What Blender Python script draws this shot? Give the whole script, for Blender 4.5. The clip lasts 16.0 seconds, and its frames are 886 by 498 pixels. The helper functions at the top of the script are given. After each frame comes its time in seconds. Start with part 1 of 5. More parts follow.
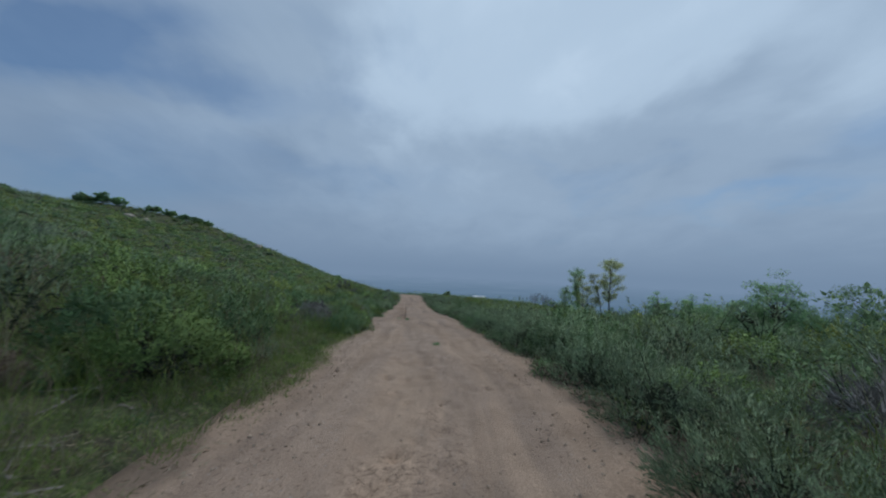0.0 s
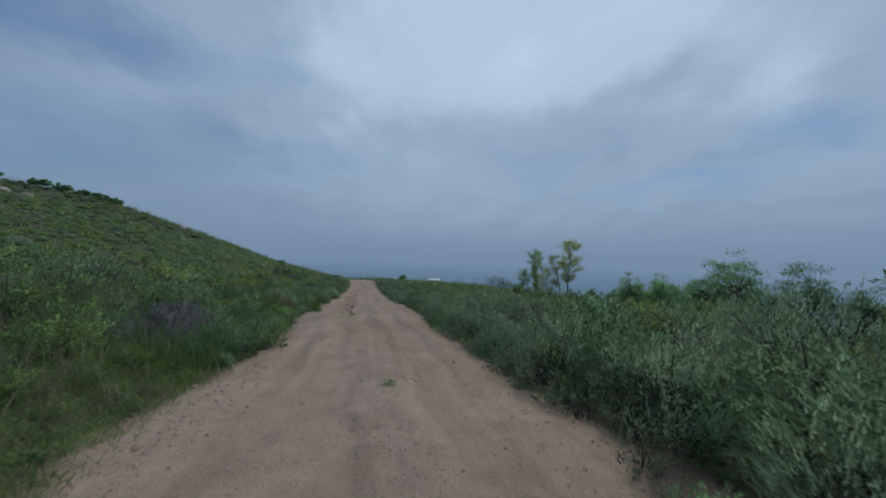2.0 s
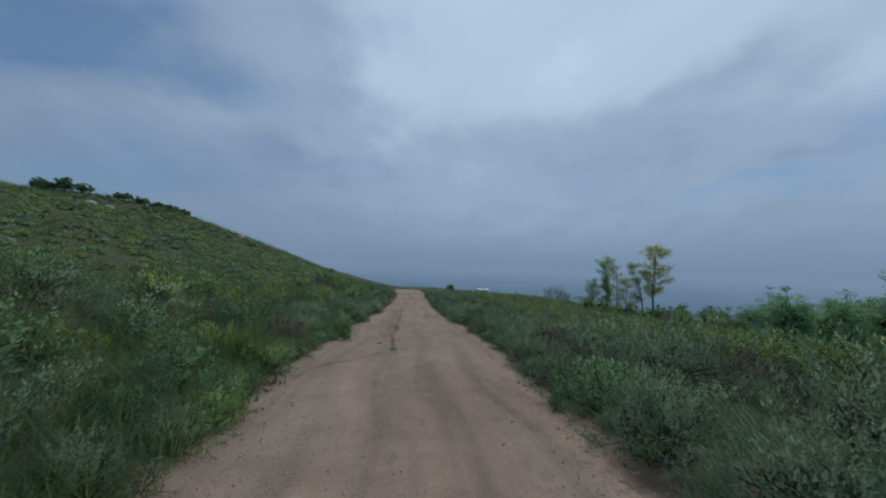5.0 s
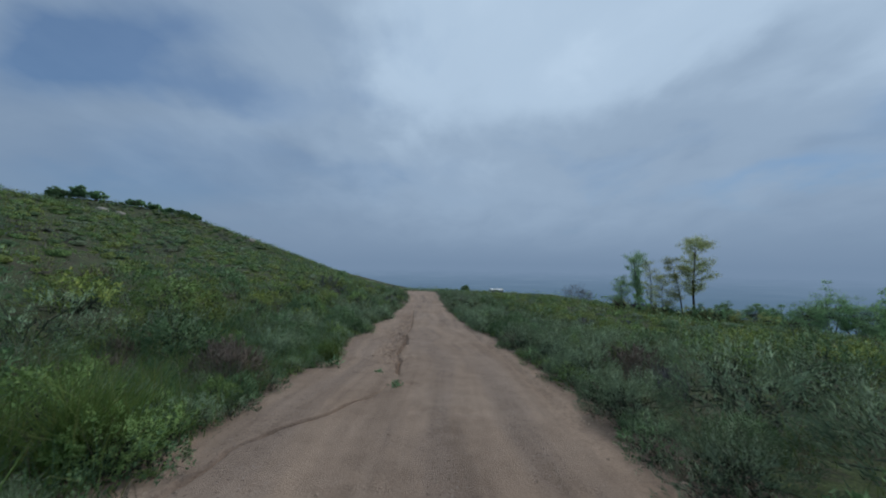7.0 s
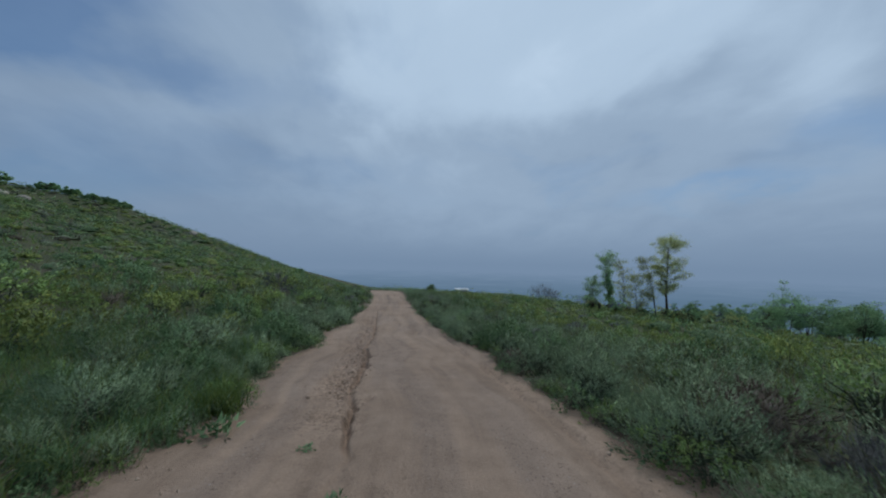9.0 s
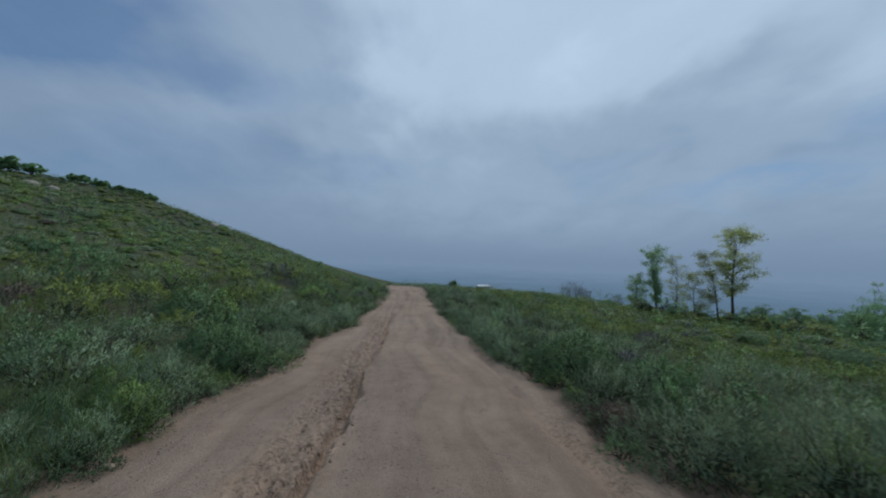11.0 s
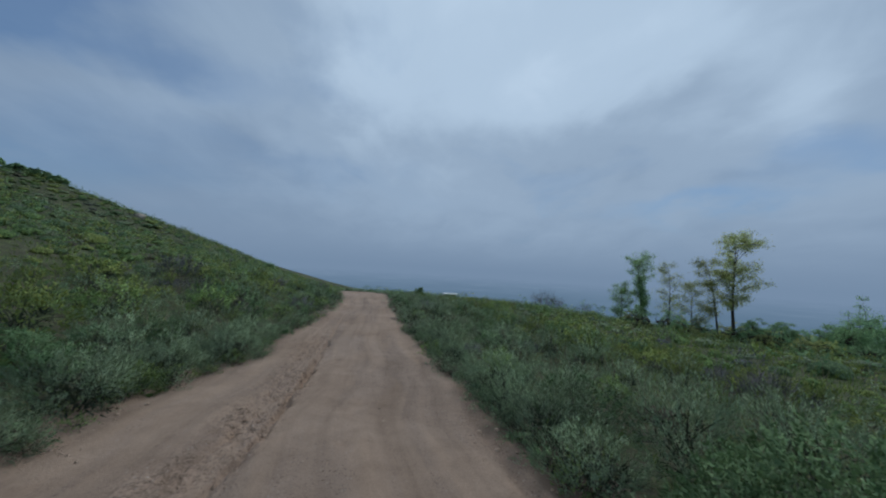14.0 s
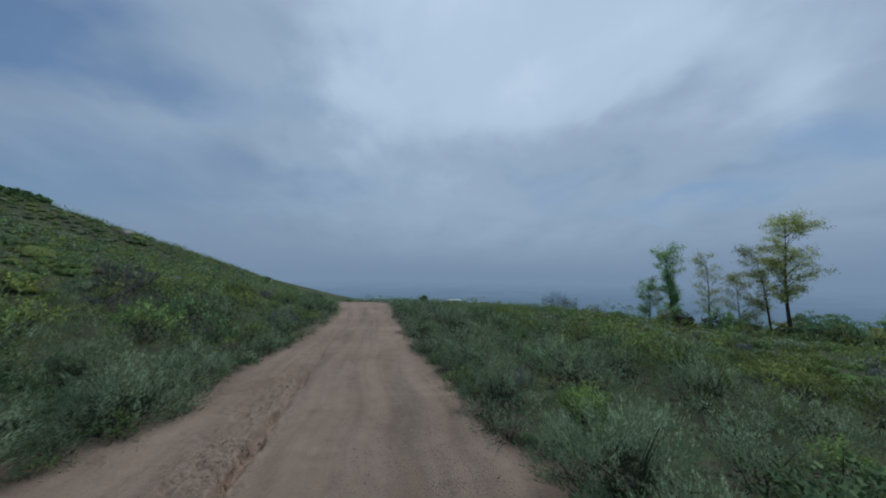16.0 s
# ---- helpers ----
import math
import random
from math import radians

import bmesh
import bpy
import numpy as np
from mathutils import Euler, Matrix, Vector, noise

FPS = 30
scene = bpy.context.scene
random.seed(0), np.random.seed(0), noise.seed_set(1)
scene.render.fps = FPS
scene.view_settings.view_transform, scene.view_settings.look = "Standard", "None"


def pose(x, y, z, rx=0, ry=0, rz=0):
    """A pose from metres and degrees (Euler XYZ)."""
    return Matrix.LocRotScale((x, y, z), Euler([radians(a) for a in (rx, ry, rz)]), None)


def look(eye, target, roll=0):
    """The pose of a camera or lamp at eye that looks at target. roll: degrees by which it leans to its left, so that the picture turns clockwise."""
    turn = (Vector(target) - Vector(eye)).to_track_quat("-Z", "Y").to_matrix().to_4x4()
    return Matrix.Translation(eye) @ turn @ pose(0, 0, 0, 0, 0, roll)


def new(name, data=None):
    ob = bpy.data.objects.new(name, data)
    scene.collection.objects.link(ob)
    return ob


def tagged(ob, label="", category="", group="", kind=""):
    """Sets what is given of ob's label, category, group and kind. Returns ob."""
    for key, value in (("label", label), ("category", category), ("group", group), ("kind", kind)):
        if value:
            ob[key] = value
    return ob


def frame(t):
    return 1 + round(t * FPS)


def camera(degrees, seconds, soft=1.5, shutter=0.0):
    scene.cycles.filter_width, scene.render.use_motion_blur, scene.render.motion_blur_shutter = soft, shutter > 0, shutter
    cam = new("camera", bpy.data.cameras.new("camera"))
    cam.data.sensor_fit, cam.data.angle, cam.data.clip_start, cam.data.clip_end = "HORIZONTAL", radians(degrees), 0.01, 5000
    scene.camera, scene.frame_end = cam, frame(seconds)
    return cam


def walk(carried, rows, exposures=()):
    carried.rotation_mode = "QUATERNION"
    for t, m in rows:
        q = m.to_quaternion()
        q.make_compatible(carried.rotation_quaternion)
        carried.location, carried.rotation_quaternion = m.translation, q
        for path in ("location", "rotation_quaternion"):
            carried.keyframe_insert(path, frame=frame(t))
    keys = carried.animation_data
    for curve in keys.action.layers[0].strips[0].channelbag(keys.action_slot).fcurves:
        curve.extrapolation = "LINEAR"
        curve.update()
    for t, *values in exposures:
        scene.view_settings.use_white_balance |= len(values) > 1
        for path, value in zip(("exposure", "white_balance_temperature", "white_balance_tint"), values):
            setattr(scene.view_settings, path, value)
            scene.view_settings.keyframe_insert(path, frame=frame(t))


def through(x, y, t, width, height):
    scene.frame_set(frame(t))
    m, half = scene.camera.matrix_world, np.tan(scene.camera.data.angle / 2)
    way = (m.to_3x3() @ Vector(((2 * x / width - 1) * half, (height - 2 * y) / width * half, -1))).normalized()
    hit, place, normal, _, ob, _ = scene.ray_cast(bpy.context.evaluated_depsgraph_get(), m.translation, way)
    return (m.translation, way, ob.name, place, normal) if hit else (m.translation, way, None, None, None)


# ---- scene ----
cam = camera(107.2, 16.0, soft=2.0, shutter=0.22)
METRES, EYE, TILT, LEAN, TURN = 24.0, 1.5, 3.6, -2.5, 0.0
ROWS = [
    (0.0, 0.0, 0.0, 0.0, 0.0, 0.0, -0.0),
    (0.5, -0.0011, 0.0338, -0.0035, -5.48, -0.92, 0.3),
    (1.0, -0.0027, 0.0684, -0.0079, -5.99, -2.0, 0.28),
    (1.5, -0.0019, 0.1034, -0.0108, -7.23, -2.67, 0.16),
    (2.0, -0.0012, 0.1364, -0.0138, -7.92, -2.93, 0.11),
    (2.5, 0.0017, 0.1676, -0.0167, -9.5, -3.26, -0.31),
    (3.0, 0.0021, 0.198, -0.0187, -6.9, -3.3, -0.59),
    (3.5, -0.0012, 0.2286, -0.0217, -1.46, -2.71, -0.22),
    (4.0, -0.0077, 0.2592, -0.0254, 6.65, -1.83, 0.24),
    (4.5, -0.014, 0.2907, -0.0295, 2.26, -1.27, 0.26),
    (4.7, -0.0165, 0.3033, -0.0311, 0.9, -1.23, 0.01),
    (6.8, -0.0266, 0.4172, -0.0452, -1.69, -1.53, 1.98),
    (7.0, -0.0279, 0.4286, -0.0469, 2.44, -1.07, 1.87),
    (7.5, -0.0312, 0.4571, -0.0512, -0.44, -1.23, 1.48),
    (8.0, -0.0366, 0.4856, -0.0554, 1.76, -1.28, 1.21),
    (8.5, -0.0422, 0.5152, -0.0597, -2.36, -1.29, 1.03),
    (8.7, -0.0444, 0.527, -0.0614, -3.65, -1.28, 0.86),
    (10.8, -0.045, 0.6652, -0.0812, -2.66, -1.4, 0.41),
    (11.0, -0.0465, 0.678, -0.0836, 0.23, -1.9, 0.43),
    (11.5, -0.0502, 0.7099, -0.0897, 2.25, -2.84, 0.94),
    (12.0, -0.0497, 0.7394, -0.0931, -1.8, -3.19, 1.17),
    (12.5, -0.0507, 0.7733, -0.0987, -3.56, -2.94, 0.92),
    (13.0, -0.0508, 0.8047, -0.1033, -3.92, -2.33, -0.06),
    (13.5, -0.0526, 0.8368, -0.1082, -4.49, -1.38, -1.12),
    (14.0, -0.0522, 0.8682, -0.1139, -5.57, -0.54, -1.38),
    (14.5, -0.0528, 0.8987, -0.1193, -6.07, -0.0, -0.72),
    (15.0, -0.0551, 0.9289, -0.1242, -4.86, 0.44, 0.4),
    (15.5, -0.0579, 0.9602, -0.1288, -3.21, 0.73, 1.1),
    (16.0, -0.0589, 0.9858, -0.1338, -5.38, 0.67, 1.31),
]
walk(cam, [(t, pose(0, 0, EYE, TILT, LEAN, TURN) @ pose(METRES * x, METRES * y, METRES * z, 90 + pitch, roll, yaw)) for t, x, y, z, yaw, pitch, roll in ROWS],
     exposures=((0.0, 0.0), (11.5, 0.0), (12.0, 0.1), (12.5, 0.0), (16.0, 0.0)))


# ---- light: an overcast sky, brightest high ahead, with a weak wide sun behind the cloud ----
SUN_AZ, SUN_EL = 28.0, 58.0  # degrees to the right of +y, and up


def build_world():
    w = bpy.data.worlds.new("overcast_sky")
    scene.world = w
    w.use_nodes = True
    nt = w.node_tree
    nt.nodes.clear()
    n, l = nt.nodes.new, nt.links.new

    def calc(op, a, b=None, c=None, clamp=False):
        m = n("ShaderNodeMath")
        m.operation, m.use_clamp = op, clamp
        for k, v in enumerate((a, b, c)):
            if v is None:
                continue
            if isinstance(v, (int, float)):
                m.inputs[k].default_value = v
            else:
                l(v, m.inputs[k])
        return m.outputs[0]

    def ramp(fac, stops, smooth=True):
        r = n("ShaderNodeValToRGB")
        r.color_ramp.interpolation = "EASE" if smooth else "LINEAR"
        e = r.color_ramp.elements
        while len(e) < len(stops):
            e.new(0.5)
        for k, (p, c) in enumerate(stops):
            e[k].position, e[k].color = p, (*c, 1) if len(c) == 3 else c
        l(fac, r.inputs[0])
        return r.outputs[0]

    def mix(fac, a, b, kind="MIX"):
        m = n("ShaderNodeMix")
        m.data_type, m.blend_type = "RGBA", kind
        for sock, v in ((m.inputs[0], fac), (m.inputs[6], a), (m.inputs[7], b)):
            if isinstance(v, (int, float)):
                sock.default_value = v
            elif isinstance(v, tuple):
                sock.default_value = (*v, 1)
            else:
                l(v, sock)
        return m.outputs[2]

    co = n("ShaderNodeTexCoord").outputs["Generated"]
    sep = n("ShaderNodeSeparateXYZ")
    l(co, sep.inputs[0])
    x, y, z = sep.outputs
    up = calc("MAXIMUM", z, 0.0)
    # the cloud deck is a flat layer seen in perspective
    div = calc("ADD", up, 0.30)
    px, py = calc("DIVIDE", x, div), calc("DIVIDE", y, div)
    comb = n("ShaderNodeCombineXYZ")
    l(px, comb.inputs[0]), l(py, comb.inputs[1])

    def noise_of(scale, detail, rough, seed, sx=1.0, sy=1.0, warp=0.0):
        m = n("ShaderNodeMapping")
        m.inputs["Location"].default_value = (seed, seed * 0.7, seed * 0.3)
        m.inputs["Scale"].default_value = (sx, sy, 1)
        l(comb.outputs[0], m.inputs[0])
        t = n("ShaderNodeTexNoise")
        t.inputs["Scale"].default_value, t.inputs["Detail"].default_value = scale, detail
        t.inputs["Roughness"].default_value, t.inputs["Distortion"].default_value = rough, warp
        l(m.outputs[0], t.inputs["Vector"])
        return t.outputs["Fac"]

    big = noise_of(0.8, 3, 0.5, 3.1, sx=1.0, sy=0.8, warp=0.5)
    streak = noise_of(1.5, 7, 0.52, 7.7, sx=1.05, sy=0.8, warp=0.6)
    fine = noise_of(3.6, 7, 0.55, 1.9, sx=1.2, sy=0.8, warp=0.5)
    # brightness: rises from the horizon, and towards the veiled sun
    sd = Vector((math_sin(SUN_AZ) * math_cos(SUN_EL), math_cos(SUN_AZ) * math_cos(SUN_EL), math_sin(SUN_EL)))
    dot = n("ShaderNodeVectorMath")
    dot.operation = "DOT_PRODUCT"
    l(co, dot.inputs[0])
    dot.inputs[1].default_value = sd
    glow = calc("POWER", calc("MAXIMUM", dot.outputs["Value"], 0.0), 3.0)
    # ragged coordinates across the northern sky, in which the cloud banks lie
    ahead = calc("MAXIMUM", y, 0.2)
    rag = n("ShaderNodeTexNoise")
    rag.inputs["Scale"].default_value, rag.inputs["Detail"].default_value, rag.inputs["Roughness"].default_value = 2.6, 5, 0.52
    l(comb.outputs[0], rag.inputs["Vector"])
    rs = n("ShaderNodeSeparateColor")
    l(rag.outputs["Color"], rs.inputs[0])
    su = calc("ADD", calc("DIVIDE", x, ahead), calc("MULTIPLY", calc("SUBTRACT", rs.outputs[0], 0.5), 0.62))
    sw = calc("ADD", calc("DIVIDE", up, ahead), calc("MULTIPLY", calc("SUBTRACT", rs.outputs[1], 0.5), 0.30))
    front = calc("MULTIPLY", calc("SUBTRACT", y, 0.15), 4.0, clamp=True)

    def bank(u0, w0, long, high, turn, amount):
        """A soft oval bank of cloud, or a hole in it."""
        c, k = math_cos(turn), math_sin(turn)
        du, dw = calc("SUBTRACT", su, u0), calc("SUBTRACT", sw, w0)
        a = calc("ADD", calc("MULTIPLY", du, c / long), calc("MULTIPLY", dw, k / long))
        b = calc("ADD", calc("MULTIPLY", du, -k / high), calc("MULTIPLY", dw, c / high))
        r2 = calc("ADD", calc("MULTIPLY", a, a), calc("MULTIPLY", b, b))
        return calc("MULTIPLY", calc("POWER", 2.718, calc("MULTIPLY", r2, -1.0)), calc("MULTIPLY", front, amount))

    v = calc("MULTIPLY_ADD", glow, 0.40, 0.20)
    v = calc("ADD", v, calc("MULTIPLY", calc("POWER", up, 0.6), 0.16))
    for row in ((0.02, 0.80, 0.34, 0.42, 0, 0.22), (0.36, 0.62, 0.26, 0.13, 20, 0.15), (-0.14, 0.47, 0.15, 0.20, 0, 0.12), (0.80, 0.90, 0.30, 0.16, 25, 0.16),
                (0.10, 0.24, 0.30, 0.07, 0, 0.06), (1.35, 0.62, 0.20, 0.30, 20, 0.10), (-0.55, 0.52, 0.45, 0.06, 12, 0.06), (-0.95, 0.34, 0.5, 0.08, 10, 0.05),
                (0.47, 0.40, 0.22, 0.07, 5, -0.05), (-0.62, 0.36, 0.40, 0.08, -12, -0.03), (1.18, 0.40, 0.24, 0.06, 12, -0.11), (0.86, 0.66, 0.30, 0.05, 40, -0.07), (-1.3, 0.16, 0.5, 0.2, 0, -0.05)):
        v = calc("ADD", v, bank(*row))
    amp = calc("MULTIPLY_ADD", calc("MINIMUM", calc("MULTIPLY", up, 2.6), 1.0), 0.8, 0.2)
    wave = calc("ADD", calc("MULTIPLY", calc("SUBTRACT", big, 0.5), 0.20), calc("MULTIPLY", calc("SUBTRACT", streak, 0.5), 0.30))
    wave = calc("ADD", wave, calc("MULTIPLY", calc("SUBTRACT", fine, 0.5), 0.24))
    v = calc("ADD", v, calc("MULTIPLY", wave, amp), clamp=True)
    cloud = ramp(v, [(0.0, (0.130, 0.210, 0.322)), (0.22, (0.205, 0.290, 0.415)), (0.45, (0.29, 0.393, 0.53)), (0.72, (0.43, 0.56, 0.715)), (1.0, (0.58, 0.72, 0.88))])
    # thin places let the blue through
    sky = n("ShaderNodeTexSky")
    sky.sky_type, sky.sun_disc = "NISHITA", False
    sky.sun_elevation, sky.sun_rotation = radians(SUN_EL), radians(SUN_AZ)
    blue = mix(1.0, sky.outputs[0], (0.030, 0.054, 0.076), "MULTIPLY")
    thin = calc("MULTIPLY", calc("SUBTRACT", 0.40, streak), 2.0, clamp=True)
    for row in ((-1.25, 0.72, 0.34, 0.12, 5, 1.7), (-0.80, 0.58, 0.36, 0.06, -8, 0.7), (1.05, 0.285, 0.30, 0.040, 10, 0.6), (-0.45, 0.33, 0.40, 0.06, -14, 0.2), (1.5, 0.50, 0.3, 0.06, 15, 0.6), (-1.1, 0.25, 0.5, 0.14, 0, 0.5)):
        thin = calc("ADD", thin, bank(*row))
    thin = calc("MINIMUM", thin, 1.0)
    thin = calc("MULTIPLY", thin, calc("MULTIPLY", calc("MINIMUM", calc("MULTIPLY", up, 6.0), 1.0), 0.62))
    col = mix(thin, cloud, blue)
    # the murk near the horizon
    haze = calc("POWER", calc("SUBTRACT", 1.0, calc("MINIMUM", calc("MULTIPLY", up, 8.0), 1.0)), 2.0)
    col = mix(haze, col, (0.176, 0.258, 0.378))
    bg = n("ShaderNodeBackground")
    l(col, bg.inputs[0])
    bg.inputs[1].default_value = 1.0
    l(bg.outputs[0], n("ShaderNodeOutputWorld").inputs[0])
    sun = new("sun", bpy.data.lights.new("sun", "SUN"))
    sun.data.energy, sun.data.angle, sun.data.color = 0.9, radians(24), (1.0, 0.96, 0.9)
    sun.matrix_world = look(sd * 50, (0, 0, 0))


def math_sin(a):
    return math.sin(radians(a))


def math_cos(a):
    return math.cos(radians(a))


build_world()


# ---- materials ----
def nodes_of(name):
    m = bpy.data.materials.new(name)
    m.use_nodes = True
    nt = m.node_tree
    b = nt.nodes["Principled BSDF"]
    b.inputs["Roughness"].default_value = 0.9
    b.inputs["Specular IOR Level"].default_value = 0.2
    return m, nt, b


def add_noise(nt, scale, detail=4.0, rough=0.55, vec=None, warp=0.0):
    t = nt.nodes.new("ShaderNodeTexNoise")
    t.inputs["Scale"].default_value, t.inputs["Detail"].default_value = scale, detail
    t.inputs["Roughness"].default_value, t.inputs["Distortion"].default_value = rough, warp
    if vec is None:
        vec = nt.nodes.new("ShaderNodeNewGeometry").outputs["Position"]
    nt.links.new(vec, t.inputs["Vector"])
    return t.outputs["Fac"]


def add_ramp(nt, fac, stops):
    r = nt.nodes.new("ShaderNodeValToRGB")
    e = r.color_ramp.elements
    while len(e) < len(stops):
        e.new(0.5)
    for k, (p, c) in enumerate(stops):
        e[k].position, e[k].color = p, (*c, 1)
    nt.links.new(fac, r.inputs[0])
    return r.outputs[0]


def add_mix(nt, fac, a, b, kind="MIX"):
    m = nt.nodes.new("ShaderNodeMix")
    m.data_type, m.blend_type = "RGBA", kind
    for sock, v in ((m.inputs[0], fac), (m.inputs[6], a), (m.inputs[7], b)):
        if isinstance(v, (int, float)):
            sock.default_value = v
        elif isinstance(v, tuple):
            sock.default_value = (*v, 1)
        else:
            nt.links.new(v, sock)
    return m.outputs[2]


def add_bump(nt, b, height, strength, distance):
    u = nt.nodes.new("ShaderNodeBump")
    u.inputs["Strength"].default_value, u.inputs["Distance"].default_value = strength, distance
    nt.links.new(height, u.inputs["Height"])
    nt.links.new(u.outputs[0], b.inputs["Normal"])


def dirt_material():
    m, nt, b = nodes_of("dirt")
    broad = add_noise(nt, 0.45, 3, 0.6, warp=0.6)
    mid = add_noise(nt, 3.2, 6, 0.65)
    grain = add_noise(nt, 60.0, 3, 0.7)
    c = add_ramp(nt, broad, [(0.3, (0.338, 0.242, 0.176)), (0.7, (0.424, 0.312, 0.232))])
    mp = nt.nodes.new("ShaderNodeMapping")
    mp.inputs["Scale"].default_value = (2.6, 0.13, 1.0)
    la = nt.nodes.new("ShaderNodeAttribute")
    la.attribute_name = "lane"
    nt.links.new(la.outputs["Vector"], mp.inputs[0])
    # paler on the upper stretch, a little darker further down
    far = nt.nodes.new("ShaderNodeSeparateXYZ")
    nt.links.new(la.outputs["Vector"], far.inputs[0])
    part = nt.nodes.new("ShaderNodeMapRange")
    part.inputs["From Min"].default_value, part.inputs["From Max"].default_value = 7.0, 14.0
    nt.links.new(far.outputs["Y"], part.inputs["Value"])
    c = add_mix(nt, 1.0, c, add_ramp(nt, part.outputs["Result"], [(0.0, (1.14, 1.13, 1.12)), (1.0, (0.97, 0.965, 0.965))]), "MULTIPLY")
    wheel = add_noise(nt, 1.0, 5, 0.6, mp.outputs[0], warp=0.3)
    c = add_mix(nt, 0.8, c, add_ramp(nt, wheel, [(0.32, (0.74, 0.73, 0.72)), (0.5, (1.0, 1.0, 1.0)), (0.68, (1.16, 1.15, 1.13))]), "MULTIPLY")
    c2 = add_ramp(nt, mid, [(0.3, (0.80, 0.79, 0.78)), (0.52, (0.98, 0.98, 0.98)), (0.72, (1.10, 1.09, 1.08))])
    c = add_mix(nt, 0.8, c, c2, "MULTIPLY")
    g = add_ramp(nt, grain, [(0.3, (0.80, 0.79, 0.78)), (0.7, (1.17, 1.16, 1.15))])
    c = add_mix(nt, 0.8, c, g, "MULTIPLY")
    vor = nt.nodes.new("ShaderNodeTexVoronoi")
    vor.inputs["Scale"].default_value = 19.0
    nt.links.new(nt.nodes.new("ShaderNodeNewGeometry").outputs["Position"], vor.inputs["Vector"])
    grit = add_ramp(nt, vor.outputs["Distance"], [(0.10, (1.0, 1.0, 1.0)), (0.22, (0.0, 0.0, 0.0))])
    # strips of greyer gravelly ground between the smooth dusty lanes
    strip = nt.nodes.new("ShaderNodeMapping")
    strip.inputs["Location"].default_value = (3.3, 1.2, 0.0)
    strip.inputs["Scale"].default_value = (1.25, 0.16, 1.0)
    nt.links.new(la.outputs["Vector"], strip.inputs[0])
    coarse = add_ramp(nt, add_noise(nt, 1.0, 5, 0.62, strip.outputs[0], warp=0.4), [(0.46, (0.0, 0.0, 0.0)), (0.56, (1.0, 1.0, 1.0))])
    c = add_mix(nt, add_mix(nt, 1.0, coarse, (0.6, 0.6, 0.6), "MULTIPLY"), c, add_mix(nt, 1.0, c, (0.90, 0.93, 0.99), "MULTIPLY"))
    dark_specks = add_ramp(nt, add_noise(nt, 34.0, 2, 0.6), [(0.30, (0.50, 0.48, 0.46)), (0.40, (1.0, 1.0, 1.0))])
    c = add_mix(nt, coarse, c, add_mix(nt, 1.0, c, dark_specks, "MULTIPLY"))
    some = add_mix(nt, 1.0, add_ramp(nt, add_noise(nt, 2.2, 4, 0.6), [(0.42, (0.0, 0.0, 0.0)), (0.58, (0.8, 0.8, 0.8))]), coarse, "MULTIPLY")
    c = add_mix(nt, add_mix(nt, 1.0, grit, some, "MULTIPLY"), c, (0.44, 0.38, 0.33))
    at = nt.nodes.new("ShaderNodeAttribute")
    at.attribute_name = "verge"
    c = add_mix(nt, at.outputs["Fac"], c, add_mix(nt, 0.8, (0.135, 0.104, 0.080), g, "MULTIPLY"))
    nt.links.new(c, b.inputs["Base Color"])
    h = add_mix(nt, 0.82, mid, grain)
    # broken crust: small lumps, with shade painted into the hollows between them
    cr = nt.nodes.new("ShaderNodeAttribute")
    cr.attribute_name = "crumb"
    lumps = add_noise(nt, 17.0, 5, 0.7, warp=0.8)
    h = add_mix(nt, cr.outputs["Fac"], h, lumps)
    hollow_shade = add_ramp(nt, lumps, [(0.36, (0.34, 0.32, 0.30)), (0.50, (0.92, 0.91, 0.90)), (0.64, (1.18, 1.16, 1.14))])
    c = add_mix(nt, cr.outputs["Fac"], c, add_mix(nt, 1.0, c, hollow_shade, "MULTIPLY"))
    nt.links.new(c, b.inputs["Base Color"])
    add_bump(nt, b, h, 0.9, 0.030)
    return m


def soil_material():
    m, nt, b = nodes_of("scrub_soil")
    broad = add_noise(nt, 0.25, 4, 0.6)
    mid = add_noise(nt, 2.5, 6, 0.7)
    c = add_ramp(nt, broad, [(0.3, (0.070, 0.078, 0.042)), (0.55, (0.095, 0.090, 0.058)), (0.75, (0.15, 0.128, 0.094))])
    turf = add_ramp(nt, add_noise(nt, 0.8, 4, 0.65), [(0.34, (0.0, 0.0, 0.0)), (0.46, (1.0, 1.0, 1.0))])
    green = add_ramp(nt, add_noise(nt, 0.22, 5, 0.65), [(0.35, (0.066, 0.094, 0.040)), (0.55, (0.095, 0.124, 0.049)), (0.70, (0.132, 0.150, 0.053))])
    tufts = add_ramp(nt, add_noise(nt, 4.5, 4, 0.7), [(0.42, (0.0, 0.0, 0.0)), (0.56, (1.0, 1.0, 1.0))])
    c = add_mix(nt, add_mix(nt, 1.0, turf, tufts, "MULTIPLY"), c, green)
    specks = add_noise(nt, 26.0, 3, 0.7)
    c = add_mix(nt, 0.9, c, add_ramp(nt, specks, [(0.34, (0.45, 0.45, 0.44)), (0.52, (1.0, 1.0, 1.0)), (0.68, (1.75, 1.65, 1.55))]), "MULTIPLY")
    c2 = add_ramp(nt, mid, [(0.3, (0.5, 0.5, 0.5)), (0.7, (1.3, 1.3, 1.3))])
    c = add_mix(nt, 0.9, c, c2, "MULTIPLY")
    nt.links.new(c, b.inputs["Base Color"])
    add_bump(nt, b, mid, 0.8, 0.12)
    return m


